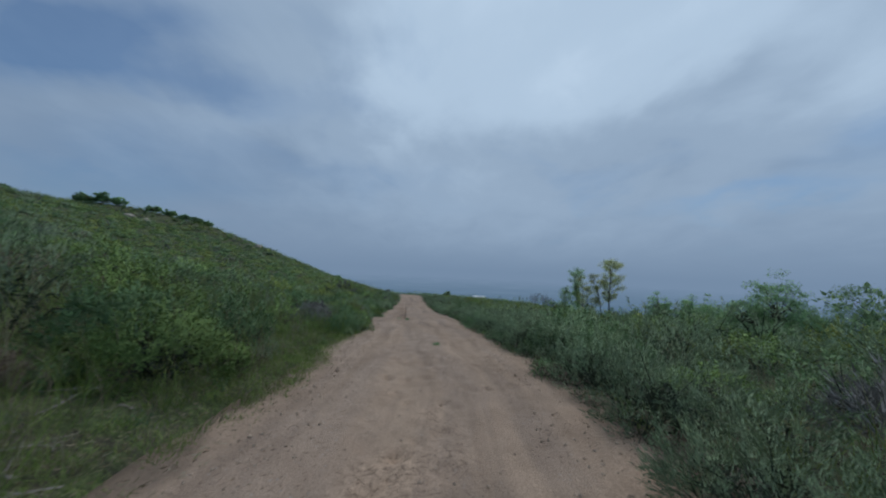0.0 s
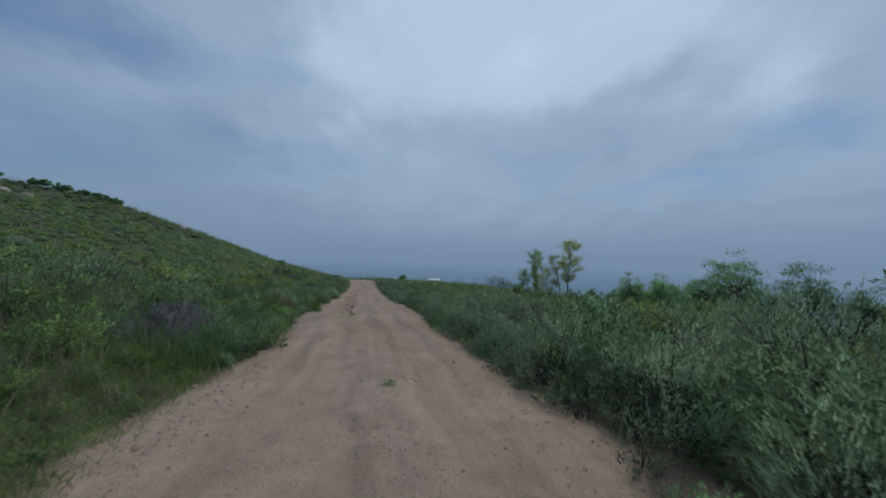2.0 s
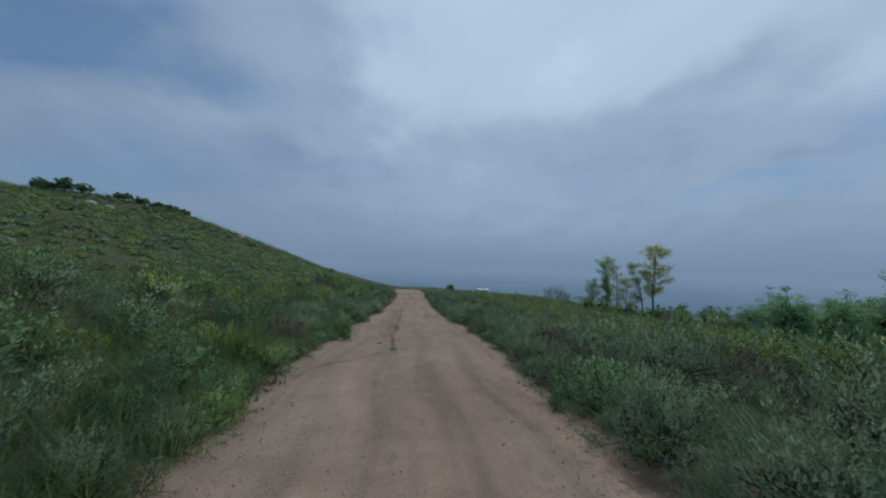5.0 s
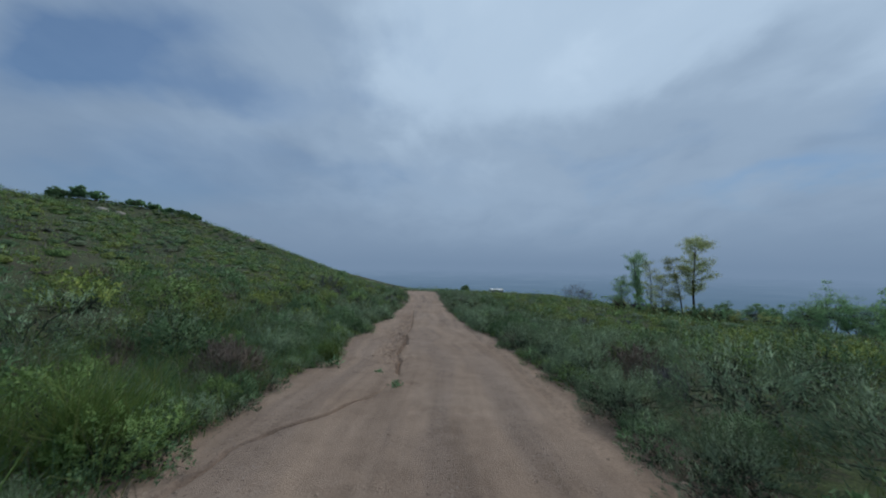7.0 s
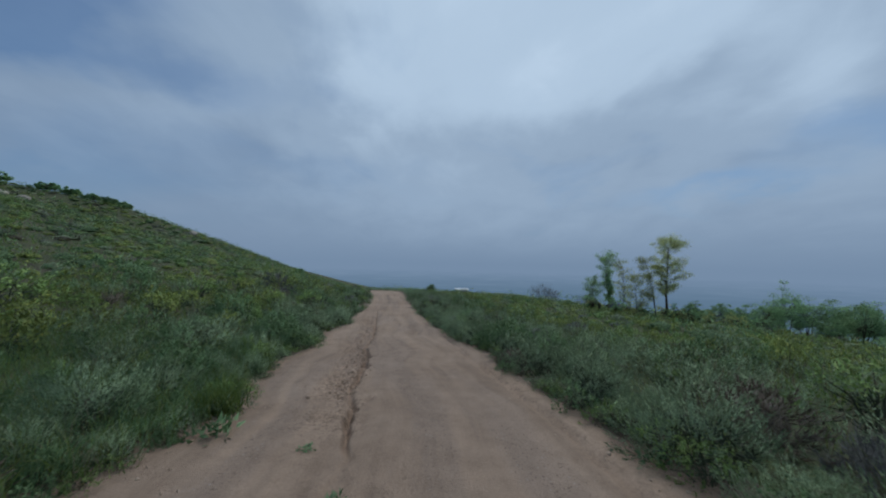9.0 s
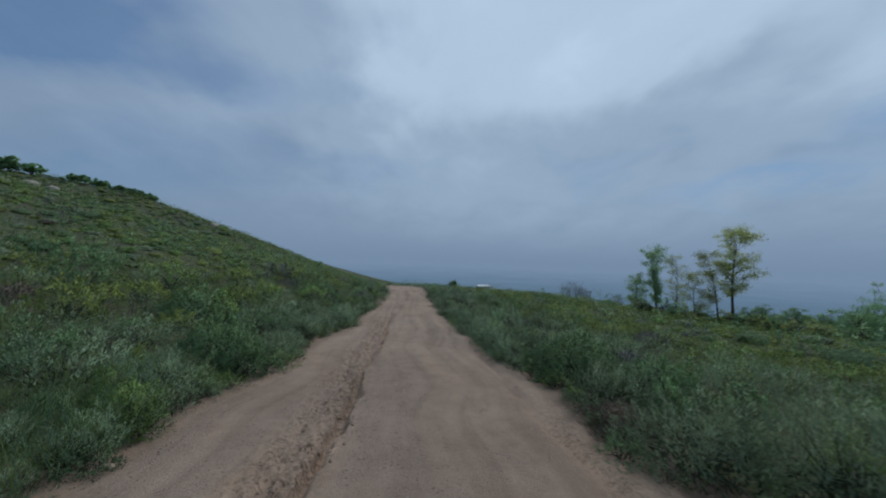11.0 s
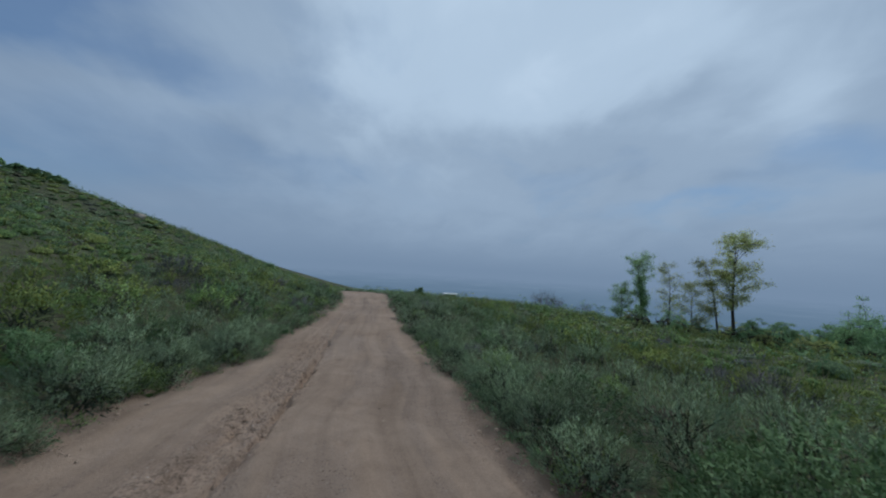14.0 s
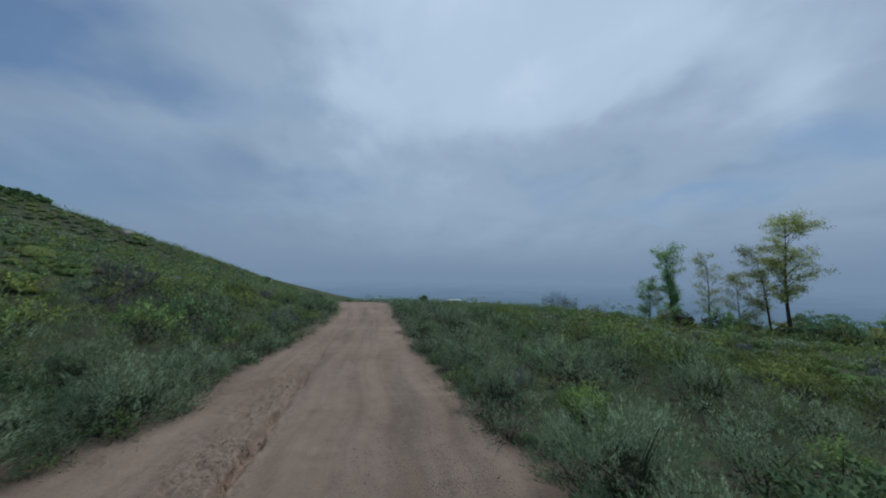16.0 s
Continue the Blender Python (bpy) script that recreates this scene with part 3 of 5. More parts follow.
def road_height(x, y):
    z = land(x, y) + 0.012
    l, r = edge_l(y), edge_r(y)
    w = (x - l) / np.maximum(r - l, 0.1)
    z = z + 0.004 * wobble(x, y, 1.1, 11) + 0.0012 * wobble(x, y, 8.0, 12)
    # two shallow wheel ruts and a low crown
    for c, depth in ((0.36, 0.035), (0.72, 0.03)):
        z = z - depth * np.exp(-(((w - c) * (r - l)) / 0.24) ** 2)
    # narrow tracks of single wheels, fading in and out
    for k, (c, depth) in enumerate(((0.16, 0.014), (0.25, 0.018), (0.45, 0.014), (0.53, 0.012), (0.63, 0.016), (0.82, 0.014))):
        off = (w - c) * (r - l) + 0.10 * np.sin(y * 0.45 + k * 2.1)
        z = z - 0.5 * depth * np.clip(0.5 + 0.9 * np.sin(y * 0.8 + k * 1.7), 0, 1) * (np.exp(-(off / 0.055) ** 2) - 0.35 * np.exp(-((np.abs(off) - 0.12) / 0.05) ** 2))
    # a washed-out gully: a thin crack at first, then a channel with a steep right bank and a crumbled left one
    gx = np.interp(y, [p[1] for p in GULLY], [p[0] for p in GULLY])
    lx = x - gx + 0.05 * crumble(x, y, 2.2) + 0.03 * crumble(x, y, 7.0)
    on = np.clip((y - 12.3) / 0.5, 0, 1) * np.clip((37 - y) / 6, 0, 1)
    late = np.clip((y - 16.0) / 2.5, 0, 1)
    some = np.clip(0.7 + 0.9 * crumble(gx * 0 + 3.0, y, 0.9), 0.15 + 0.35 * late, 1.25)
    z = z - on * (0.08 + 0.035 * late) * some * np.exp(-np.clip(np.abs(lx) / (0.030 + 0.035 * late * some), 0, 4) ** 3)
    # a second strand of it, and the broken crust between the two
    braid = lx + 0.30 + 0.10 * crumble(gx * 0 + 9.0, y, 0.6)
    z = z - on * late * 0.05 * np.clip(0.3 + 1.2 * crumble(gx * 0 + 17.0, y, 1.1), 0, 1) * np.exp(-np.clip(np.abs(braid) / 0.06, 0, 4) ** 3)
    z = z - on * late * 0.030 * np.exp(-((lx + 0.22) / 0.38) ** 4)
    rough = on * late * np.exp(-((lx + 0.25) / 0.40) ** 4)
    z = z + rough * (0.022 * crumble(x, y, 4.0) + 0.026 * crumble(x, y, 10.0) + 0.016 * crumble(x, y, 24.0))
    # a thin winding runnel higher up the track
    far, _ = from_line(x, y, CRACK)
    z = z - 0.035 * np.clip(0.6 + crumble(gx * 0 + 5.0, y, 1.5), 0, 1) * np.exp(-np.clip((far + 0.02 * crumble(x, y, 9.0)) / 0.028, -4, 4) ** 2)
    # a shallow washed rut inside the right edge
    rut = x - np.interp(y, [p[1] for p in RIGHT_RUT], [p[0] for p in RIGHT_RUT]) + 0.03 * crumble(x, y, 3.0)
    z = z - 0.06 * np.clip((y - 13.5) / 2, 0, 1) * np.clip((26 - y) / 2, 0, 1) * np.exp(-np.clip(np.abs(rut) / 0.07, 0, 4) ** 3)
    for px, py, r0, deep in HOOVES:
        q = ((x - px) / r0) ** 2 + ((y - py) / (r0 * 1.3)) ** 2
        z = z - deep * np.exp(-np.minimum(q, 30) ** 1.5) + 0.007 * np.exp(-np.minimum((np.sqrt(q) - 1.6) ** 2 * 4, 30))
    # the left verge stands a little proud of the track, the dirt thins out under the scrub
    out = np.maximum(np.maximum(l - x - 0.34 * np.clip((y - 9) / 2, 0, 1), x - r - 0.38), 0)
    return z - 0.17 * np.clip((out - 0.12 - 0.10 * wobble(x, y, 3.1, 44)) / 0.4, 0, 1) ** 1.5


def build_road():
    ys = np.concatenate([np.arange(-9, 0, 0.15), np.arange(0, 11, 0.045), np.arange(11, 31, 0.055), np.arange(31, 64, 0.22)])
    ws = np.linspace(0, 1, 150)
    gy = np.repeat(ys[:, None], len(ws), 1)
    l, r = edge_l(ys) - 0.85, edge_r(ys) + 1.25
    mid = np.interp(ys, [p[1] for p in GULLY], [p[0] for p in GULLY])
    gx = np.zeros_like(gy)
    for k in range(len(ys)):
        # closer columns beside the gully
        fine = np.linspace(l[k], r[k], 400)
        share = np.cumsum(1 + 4.0 * min(max((ys[k] - 6) / 7, 0), 1) * np.exp(-((fine - mid[k] + 0.2) / 0.45) ** 2))
        gx[k] = np.interp(ws, (share - share[0]) / (share[-1] - share[0]), fine)
    v = np.stack([gx, gy, road_height(gx, gy)], -1).reshape(-1, 3)
    n = len(ws)
    i = (np.arange(len(ys) - 1)[:, None] * n + np.arange(n - 1)[None]).ravel()
    me = quad_mesh("road", v, np.stack([i, i + 1, i + 1 + n, i + n], -1))
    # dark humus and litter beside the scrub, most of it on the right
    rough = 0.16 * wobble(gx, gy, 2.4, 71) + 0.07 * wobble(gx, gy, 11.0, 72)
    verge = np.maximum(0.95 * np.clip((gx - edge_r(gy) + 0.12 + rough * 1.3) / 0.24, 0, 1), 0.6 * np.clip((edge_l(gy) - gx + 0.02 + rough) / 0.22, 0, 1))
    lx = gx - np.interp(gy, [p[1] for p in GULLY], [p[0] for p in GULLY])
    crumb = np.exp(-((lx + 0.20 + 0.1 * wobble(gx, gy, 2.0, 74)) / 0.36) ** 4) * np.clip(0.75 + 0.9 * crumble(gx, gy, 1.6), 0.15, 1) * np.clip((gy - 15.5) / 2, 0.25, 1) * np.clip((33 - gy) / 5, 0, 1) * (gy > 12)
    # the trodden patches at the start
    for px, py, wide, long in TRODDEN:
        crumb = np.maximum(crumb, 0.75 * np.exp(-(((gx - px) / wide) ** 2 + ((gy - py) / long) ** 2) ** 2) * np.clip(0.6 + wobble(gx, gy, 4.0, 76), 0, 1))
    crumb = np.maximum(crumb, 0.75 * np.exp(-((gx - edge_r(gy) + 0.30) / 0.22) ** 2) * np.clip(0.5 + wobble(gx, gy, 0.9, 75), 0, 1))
    lane = np.stack([gx - (edge_l(gy) + edge_r(gy)) / 2, gy, 0 * gy], -1).reshape(-1)
    me.attributes.new("lane", "FLOAT_VECTOR", "POINT").data.foreach_set("vector", lane.astype(np.float32))
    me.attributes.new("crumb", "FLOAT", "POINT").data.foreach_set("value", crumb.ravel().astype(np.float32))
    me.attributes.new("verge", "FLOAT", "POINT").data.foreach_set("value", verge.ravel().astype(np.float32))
    tagged(piece("road", me, MAT["dirt"]), "pale brown rutted dirt track with a washed-out gully", "dirt road", kind="structure")


build_ground()
build_road()


# ---- plants ----
def unit(v):
    return v / np.maximum(np.linalg.norm(v, axis=-1, keepdims=True), 1e-9)


def blades(rng, at, way, length, width):
    """Loose leaf triangles at points, along directions."""
    n = len(at)
    way = unit(way)
    side = unit(np.cross(way, rng.normal(size=(n, 3)))) * (np.asarray(width) / 2).reshape(-1, 1)
    mid = at + way * (np.asarray(length) * 0.35).reshape(-1, 1)
    tip = at + way * np.asarray(length).reshape(-1, 1)
    return np.stack([at * 0.5 + mid * 0.5 - side, mid * 0.6 + at * 0.4 + side, tip], 1)


def tube(a, b, ra, rb, sides=4):
    """Triangles of a tapered stick from a to b."""
    a, b = np.asarray(a, float), np.asarray(b, float)
    d = unit(b - a)
    h = np.array([1.0, 0, 0]) if abs(d[0]) < 0.8 else np.array([0, 1.0, 0])
    u = unit(np.cross(d, h))
    w = np.cross(d, u)
    t = np.arange(sides) * 2 * np.pi / sides
    ring = np.cos(t)[:, None] * u + np.sin(t)[:, None] * w
    p, q = a + ring * ra, b + ring * rb
    p2, q2 = np.roll(p, -1, 0), np.roll(q, -1, 0)
    return np.concatenate([np.stack([p, p2, q2], 1), np.stack([p, q2, q], 1)])


def lump(rng, rx, ry, rz, rough=0.25, fine=2):
    """Triangles of an uneven rounded lump standing on z = 0."""
    bm = bmesh.new()
    bmesh.ops.create_icosphere(bm, subdivisions=fine, radius=1.0)
    r = rng.uniform(0, 50, 3)
    out = []
    for f in bm.faces:
        tri = []
        for v in f.verts:
            k = 1 + rough * noise.noise(Vector(v.co) * 1.9 + Vector(r)) * 2
            tri.append((v.co.x * rx * k, v.co.y * ry * k, max(v.co.z * rz * k + rz * 0.8, 0)))
        out.append(tri)
    bm.free()
    return np.array(out)


def shrub_shape(seed, tall, wide, plumes, leaves, leaf, thin, upright=0.6, spike=0.16):
    """Foliage, stems and twigs, and inner mass of one shrub, its base at the origin, as triangle arrays, with the foliage's normals."""
    rng = np.random.RandomState(seed)
    # rounded lobes make up the bush, with gaps between them
    nl = 9 if plumes > 100 else 7 if plumes > 50 else 5
    la = np.arange(nl) * 2.4 + rng.normal(0, 0.35, nl)
    le = np.arcsin(np.clip((np.arange(nl) + 0.45) / nl + rng.normal(0, 0.06, nl), 0.05, 1.0))
    lw = np.stack([np.cos(la) * np.cos(le), np.sin(la) * np.cos(le), np.sin(le)], 1)
    lc = lw * np.array([wide * 0.33, wide * 0.33, tall * 0.60]) * rng.uniform(0.75, 1.22, (nl, 1))
    lr = wide * (0.20 if nl > 8 else 0.22 if nl > 6 else 0.27) * rng.uniform(0.75, 1.3, nl)
    own = np.arange(plumes) % nl
    d = unit(rng.normal(0, 1, (plumes, 3)))
    face = unit(lw[own] + np.array([0, 0, 0.6]))
    back = (d * face).sum(1) < -0.1
    d[back] = -d[back]
    c = lc[own] + d * (lr[own] * rng.uniform(0.72, 1.0, plumes))[:, None]
    c[:, 2] = np.maximum(c[:, 2], 0.03)
    out = unit(d * 0.8 + lw[own] * 0.25 + np.array([0, 0, upright]) + rng.normal(0, 0.16, (plumes, 3)))
    # a sprig: narrow leaves close along its stalk, closer still towards the tip
    f = rng.uniform(0, 1, (plumes, leaves, 1)) ** 0.8
    s = (f * 1.35 - 0.35) * spike * rng.uniform(0.6, 1.45, (plumes, 1, 1))
    at = c[:, None] + out[:, None] * s + rng.normal(0, 1, (plumes, leaves, 3)) * (0.010 + 0.075 * spike) * (1.15 - 0.7 * f)
    way = out[:, None] + rng.normal(0, 0.24 if thin < leaf * 0.2 else 0.55, (plumes, leaves, 3))
    n = plumes * leaves
    fol = blades(rng, at.reshape(-1, 3), way.reshape(-1, 3), leaf * rng.uniform(0.6, 1.4, n), thin * rng.uniform(0.7, 1.3, n))
    fol[..., 2] = np.maximum(fol[..., 2], 0.005)
    sticks = []
    for k in range(min(plumes, 14)):
        p0 = np.array([rng.normal(0, 0.04), rng.normal(0, 0.04), -0.05])
        m = c[k] * 0.5 + np.array([0, 0, 0.12 * tall])
        sticks += [tube(p0, m, 0.008, 0.006, 3), tube(m, c[k], 0.006, 0.003, 3)]
    # old twigs and dead leaves fill the inside, mostly in the shade-darkened core colour
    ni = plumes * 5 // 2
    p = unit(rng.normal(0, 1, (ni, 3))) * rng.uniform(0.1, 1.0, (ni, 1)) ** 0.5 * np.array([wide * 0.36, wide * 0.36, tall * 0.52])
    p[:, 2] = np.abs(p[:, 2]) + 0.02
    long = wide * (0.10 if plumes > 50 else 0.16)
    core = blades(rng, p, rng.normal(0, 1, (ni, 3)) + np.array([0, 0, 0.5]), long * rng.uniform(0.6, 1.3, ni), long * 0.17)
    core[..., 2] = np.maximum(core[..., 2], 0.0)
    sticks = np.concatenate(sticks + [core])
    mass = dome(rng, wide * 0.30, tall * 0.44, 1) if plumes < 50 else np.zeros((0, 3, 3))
    nrm = unit(np.repeat(d * 0.62 + lw[own] * 0.75 - np.array([0, 0, 0.10]), leaves, 0) + rng.normal(0, 0.17, (n, 3)))
    return fol, sticks, mass, nrm


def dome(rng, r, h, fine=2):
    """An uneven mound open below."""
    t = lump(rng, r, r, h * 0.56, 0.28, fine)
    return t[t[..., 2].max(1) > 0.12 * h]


# each kind: leaf material, the shape, category and label
KINDS = {
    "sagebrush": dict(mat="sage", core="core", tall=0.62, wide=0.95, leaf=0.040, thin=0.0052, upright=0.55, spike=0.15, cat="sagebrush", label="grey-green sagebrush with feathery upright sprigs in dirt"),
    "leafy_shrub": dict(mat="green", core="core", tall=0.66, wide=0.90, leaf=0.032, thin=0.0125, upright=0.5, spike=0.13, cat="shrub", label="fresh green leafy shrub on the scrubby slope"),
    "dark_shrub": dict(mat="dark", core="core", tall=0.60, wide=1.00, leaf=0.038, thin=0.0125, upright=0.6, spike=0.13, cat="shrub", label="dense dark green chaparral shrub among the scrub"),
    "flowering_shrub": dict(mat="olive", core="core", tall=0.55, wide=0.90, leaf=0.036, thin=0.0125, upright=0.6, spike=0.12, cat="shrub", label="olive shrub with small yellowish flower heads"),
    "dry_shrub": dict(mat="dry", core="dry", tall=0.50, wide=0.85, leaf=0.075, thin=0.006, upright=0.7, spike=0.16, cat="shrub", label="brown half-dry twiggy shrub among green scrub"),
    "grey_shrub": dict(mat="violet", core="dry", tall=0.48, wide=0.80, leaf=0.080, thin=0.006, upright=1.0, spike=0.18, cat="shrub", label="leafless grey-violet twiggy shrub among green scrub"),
}
GRAIN = {"near": (205, 29, 1.08, 1.4), "fine": (110, 21, 1.3, 1.9), "mid": (72, 14, 1.5, 1.95), "far": (22, 4, 2.3, 3.2), "distant": (15, 3, 2.8, 3.8)}


def shape_at(kind, grain, seed):
    k, (plumes, leaves, fl, fw) = KINDS[kind], GRAIN[grain]
    return shrub_shape(seed, k["tall"], k["wide"], plumes, leaves, k["leaf"] * fl, k["thin"] * fw, k["upright"], k["spike"])


SHAPES = {}
for ki, kind in enumerate(KINDS):
    for gi, grain in enumerate(GRAIN):
        SHAPES[kind, grain] = [shape_at(kind, grain, 100 + ki * 20 + gi * 7 + j) for j in range(3 if grain in ("far", "distant") else 4)]

MESHES = {}
for (kind, grain), shapes in SHAPES.items():
    if grain in ("near", "fine", "mid"):
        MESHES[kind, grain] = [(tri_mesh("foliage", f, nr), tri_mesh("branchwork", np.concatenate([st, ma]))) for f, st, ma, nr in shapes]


def shrub(kind, grain, which, x, y, size, turn, squash=1.0):
    """One shrub as a thing of its own, with its foliage, stems and inner twigs."""
    k = KINDS[kind]
    root = new(kind)
    root.empty_display_size = 0.1
    fol, st = MESHES[kind, grain][which % len(MESHES[kind, grain])]
    tagged(piece("foliage", fol, MAT[k["mat"]], root), kind="stuff")
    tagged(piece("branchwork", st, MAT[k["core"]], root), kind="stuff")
    root.matrix_world = pose(x, y, float(land(x, y)) - 0.02, 0, 0, turn) @ Matrix.Diagonal((size, size, size * squash, 1))
    tagged(root, k["label"], k["cat"], kind.replace("_", " ") + " along the track")
    return root


def pick(rng, table):
    names, w = zip(*table)
    return names[int(np.searchsorted(np.cumsum(w) / sum(w), rng.uniform()))]


def mix_at(side, y, off, rng):
    """Which kind grows at this place: the scrub changes along the track and away from it."""
    patch = float(wobble(off * 1.0 + 31 * side, y, 0.35, 41))
    if side < 0:
        if y < 10:
            t = [("leafy_shrub", 1.7), ("sagebrush", 2.8), ("dark_shrub", 2.6), ("dry_shrub", 0.3), ("grey_shrub", 0.25), ("flowering_shrub", 0.6)]
        elif y < 18:
            t = [("leafy_shrub", 1.6), ("sagebrush", 3.2), ("dark_shrub", 2.0), ("dry_shrub", 0.3), ("grey_shrub", 0.35), ("flowering_shrub", 1.1)]
        else:
            t = [("sagebrush", 4.6 if off < 7 else 2.0), ("dark_shrub", 1.8 if off < 7 else 2.6), ("leafy_shrub", 1.2 if off < 7 else 2.4), ("dry_shrub", 0.3), ("grey_shrub", 0.35), ("flowering_shrub", 0.8 if off < 3 else 3.0)]
    elif off > 6 and y > 12:
        t = [("sagebrush", 2.6), ("dark_shrub", 1.0), ("leafy_shrub", 2.6), ("dry_shrub", 0.2), ("grey_shrub", 0.2), ("flowering_shrub", 3.4)]
    else:
        t = [("sagebrush", 6.0), ("dark_shrub", 1.3), ("leafy_shrub", 0.6), ("dry_shrub", 0.14), ("grey_shrub", 0.2), ("flowering_shrub", 0.1 if off < 4 else 1.5)]
    if patch > 0.5:
        t = [(n, w * (2.2 if n in ("flowering_shrub", "leafy_shrub") else 1.0)) for n, w in t]
    return pick(rng, t)


def size_at(side, off, y):
    low = 1.0 - 0.65 * min(max((y - 13) / 8, 0), 1)
    return (0.74 + (0.18 if off < 2.2 else 0.05) + 0.10 * min(off, 6.5) * low) if side > 0 else (0.74 + 0.06 * min(off, 6.0))


# special shrubs: kind, shape, x, y, size, turn
SET_SHRUBS = (
    ("leafy_shrub", 0, -2.75, 3.3, 1.25, 20), ("dark_shrub", 1, -3.7, 3.9, 1.35, 80), ("dry_shrub", 0, -3.5, 2.5, 0.6, 10), ("dark_shrub", 2, -3.0, 5.0, 1.1, 150), ("leafy_shrub", 2, -2.5, 8.7, 0.45, 0),
    ("grey_shrub", 1, -3.5, 9.0, 1.1, 0), ("grey_shrub", 2, -3.1, 8.3, 0.8, 50), ("dry_shrub", 2, -4.0, 15.0, 1.05, 30),
    ("sagebrush", 0, -4.6, 20.3, 1.0, 0), ("sagebrush", 1, -4.4, 23.0, 0.85, 100), ("sagebrush", 3, -5.9, 28.6, 1.1, 40),
    ("sagebrush", 1, 1.98, 6.9, 1.25, 70), ("sagebrush", 2, 1.8, 8.2, 1.1, 140), ("sagebrush", 0, 1.95, 9.6, 1.2, 210), ("sagebrush", 3, 2.3, 5.6, 1.3, 310), ("sagebrush", 2, 2.15, 4.3, 1.3, 30), ("sagebrush", 1, 2.0, 3.0, 1.2, 250),
    ("sagebrush", 2, 1.95, 12.9, 0.9, 20), ("sagebrush", 0, 1.75, 14.4, 0.95, 120), ("leafy_shrub", 2, 1.6, 22.3, 0.9, 15), ("grey_shrub", 0, 2.2, 22.0, 1.0, 60),
    ("dark_shrub", 0, 1.30, 21.9, 1.3, 40), ("dark_shrub", 2, 1.65, 22.9, 1.25, 200), ("dark_shrub", 3, 0.95, 22.9, 0.9, 320), ("dark_shrub", 1, 2.1, 21.2, 1.2, 90), ("dark_shrub", 1, 2.3, 6.3, 1.2, 20), ("dark_shrub", 3, 2.6, 4.9, 1.3, 120),
    ("leafy_shrub", 3, 0.75, 27.6, 0.95, 60), ("grey_shrub", 3, 0.55, 29.6, 0.55, 30), ("sagebrush", 1, 0.30, 26.2, 1.2, 75), ("sagebrush", 3, -0.05, 28.6, 1.15, 160), ("sagebrush", 0, -0.15, 30.4, 1.2, 290), ("sagebrush", 2, 0.75, 24.6, 1.25, 10),
    ("sagebrush", 3, 1.5, 16.0, 1.2, 45), ("sagebrush", 1, 1.4, 17.6, 1.1, 190), ("sagebrush", 2, 1.3, 19.2, 1.2, 330), ("sagebrush", 0, 1.15, 20.7, 1.1, 100),
    ("sagebrush", 0, -4.9, 25.2, 1.25, 130), ("sagebrush", 2, -5.1, 26.6, 1.2, 20), ("sagebrush", 1, -5.0, 28.0, 1.15, 220), ("sagebrush", 3, -5.05, 29.7, 1.1, 350),
)


def far_tris(kind, which, x, y, z, size, turn, squash, grain="far"):
    f, st, co, nr = SHAPES[kind, grain][which % 3]
    co = co if len(co) else st[:60]
    c, s = math.cos(turn), math.sin(turn)
    m = np.array([[c * size, s * size, 0], [-s * size, c * size, 0], [0, 0, size * squash]])
    return f @ m + np.array([x, y, z]), co @ m + np.array([x, y, z]), unit(nr @ m), unit(co @ m + np.array([0, 0, 0.1 * size]))


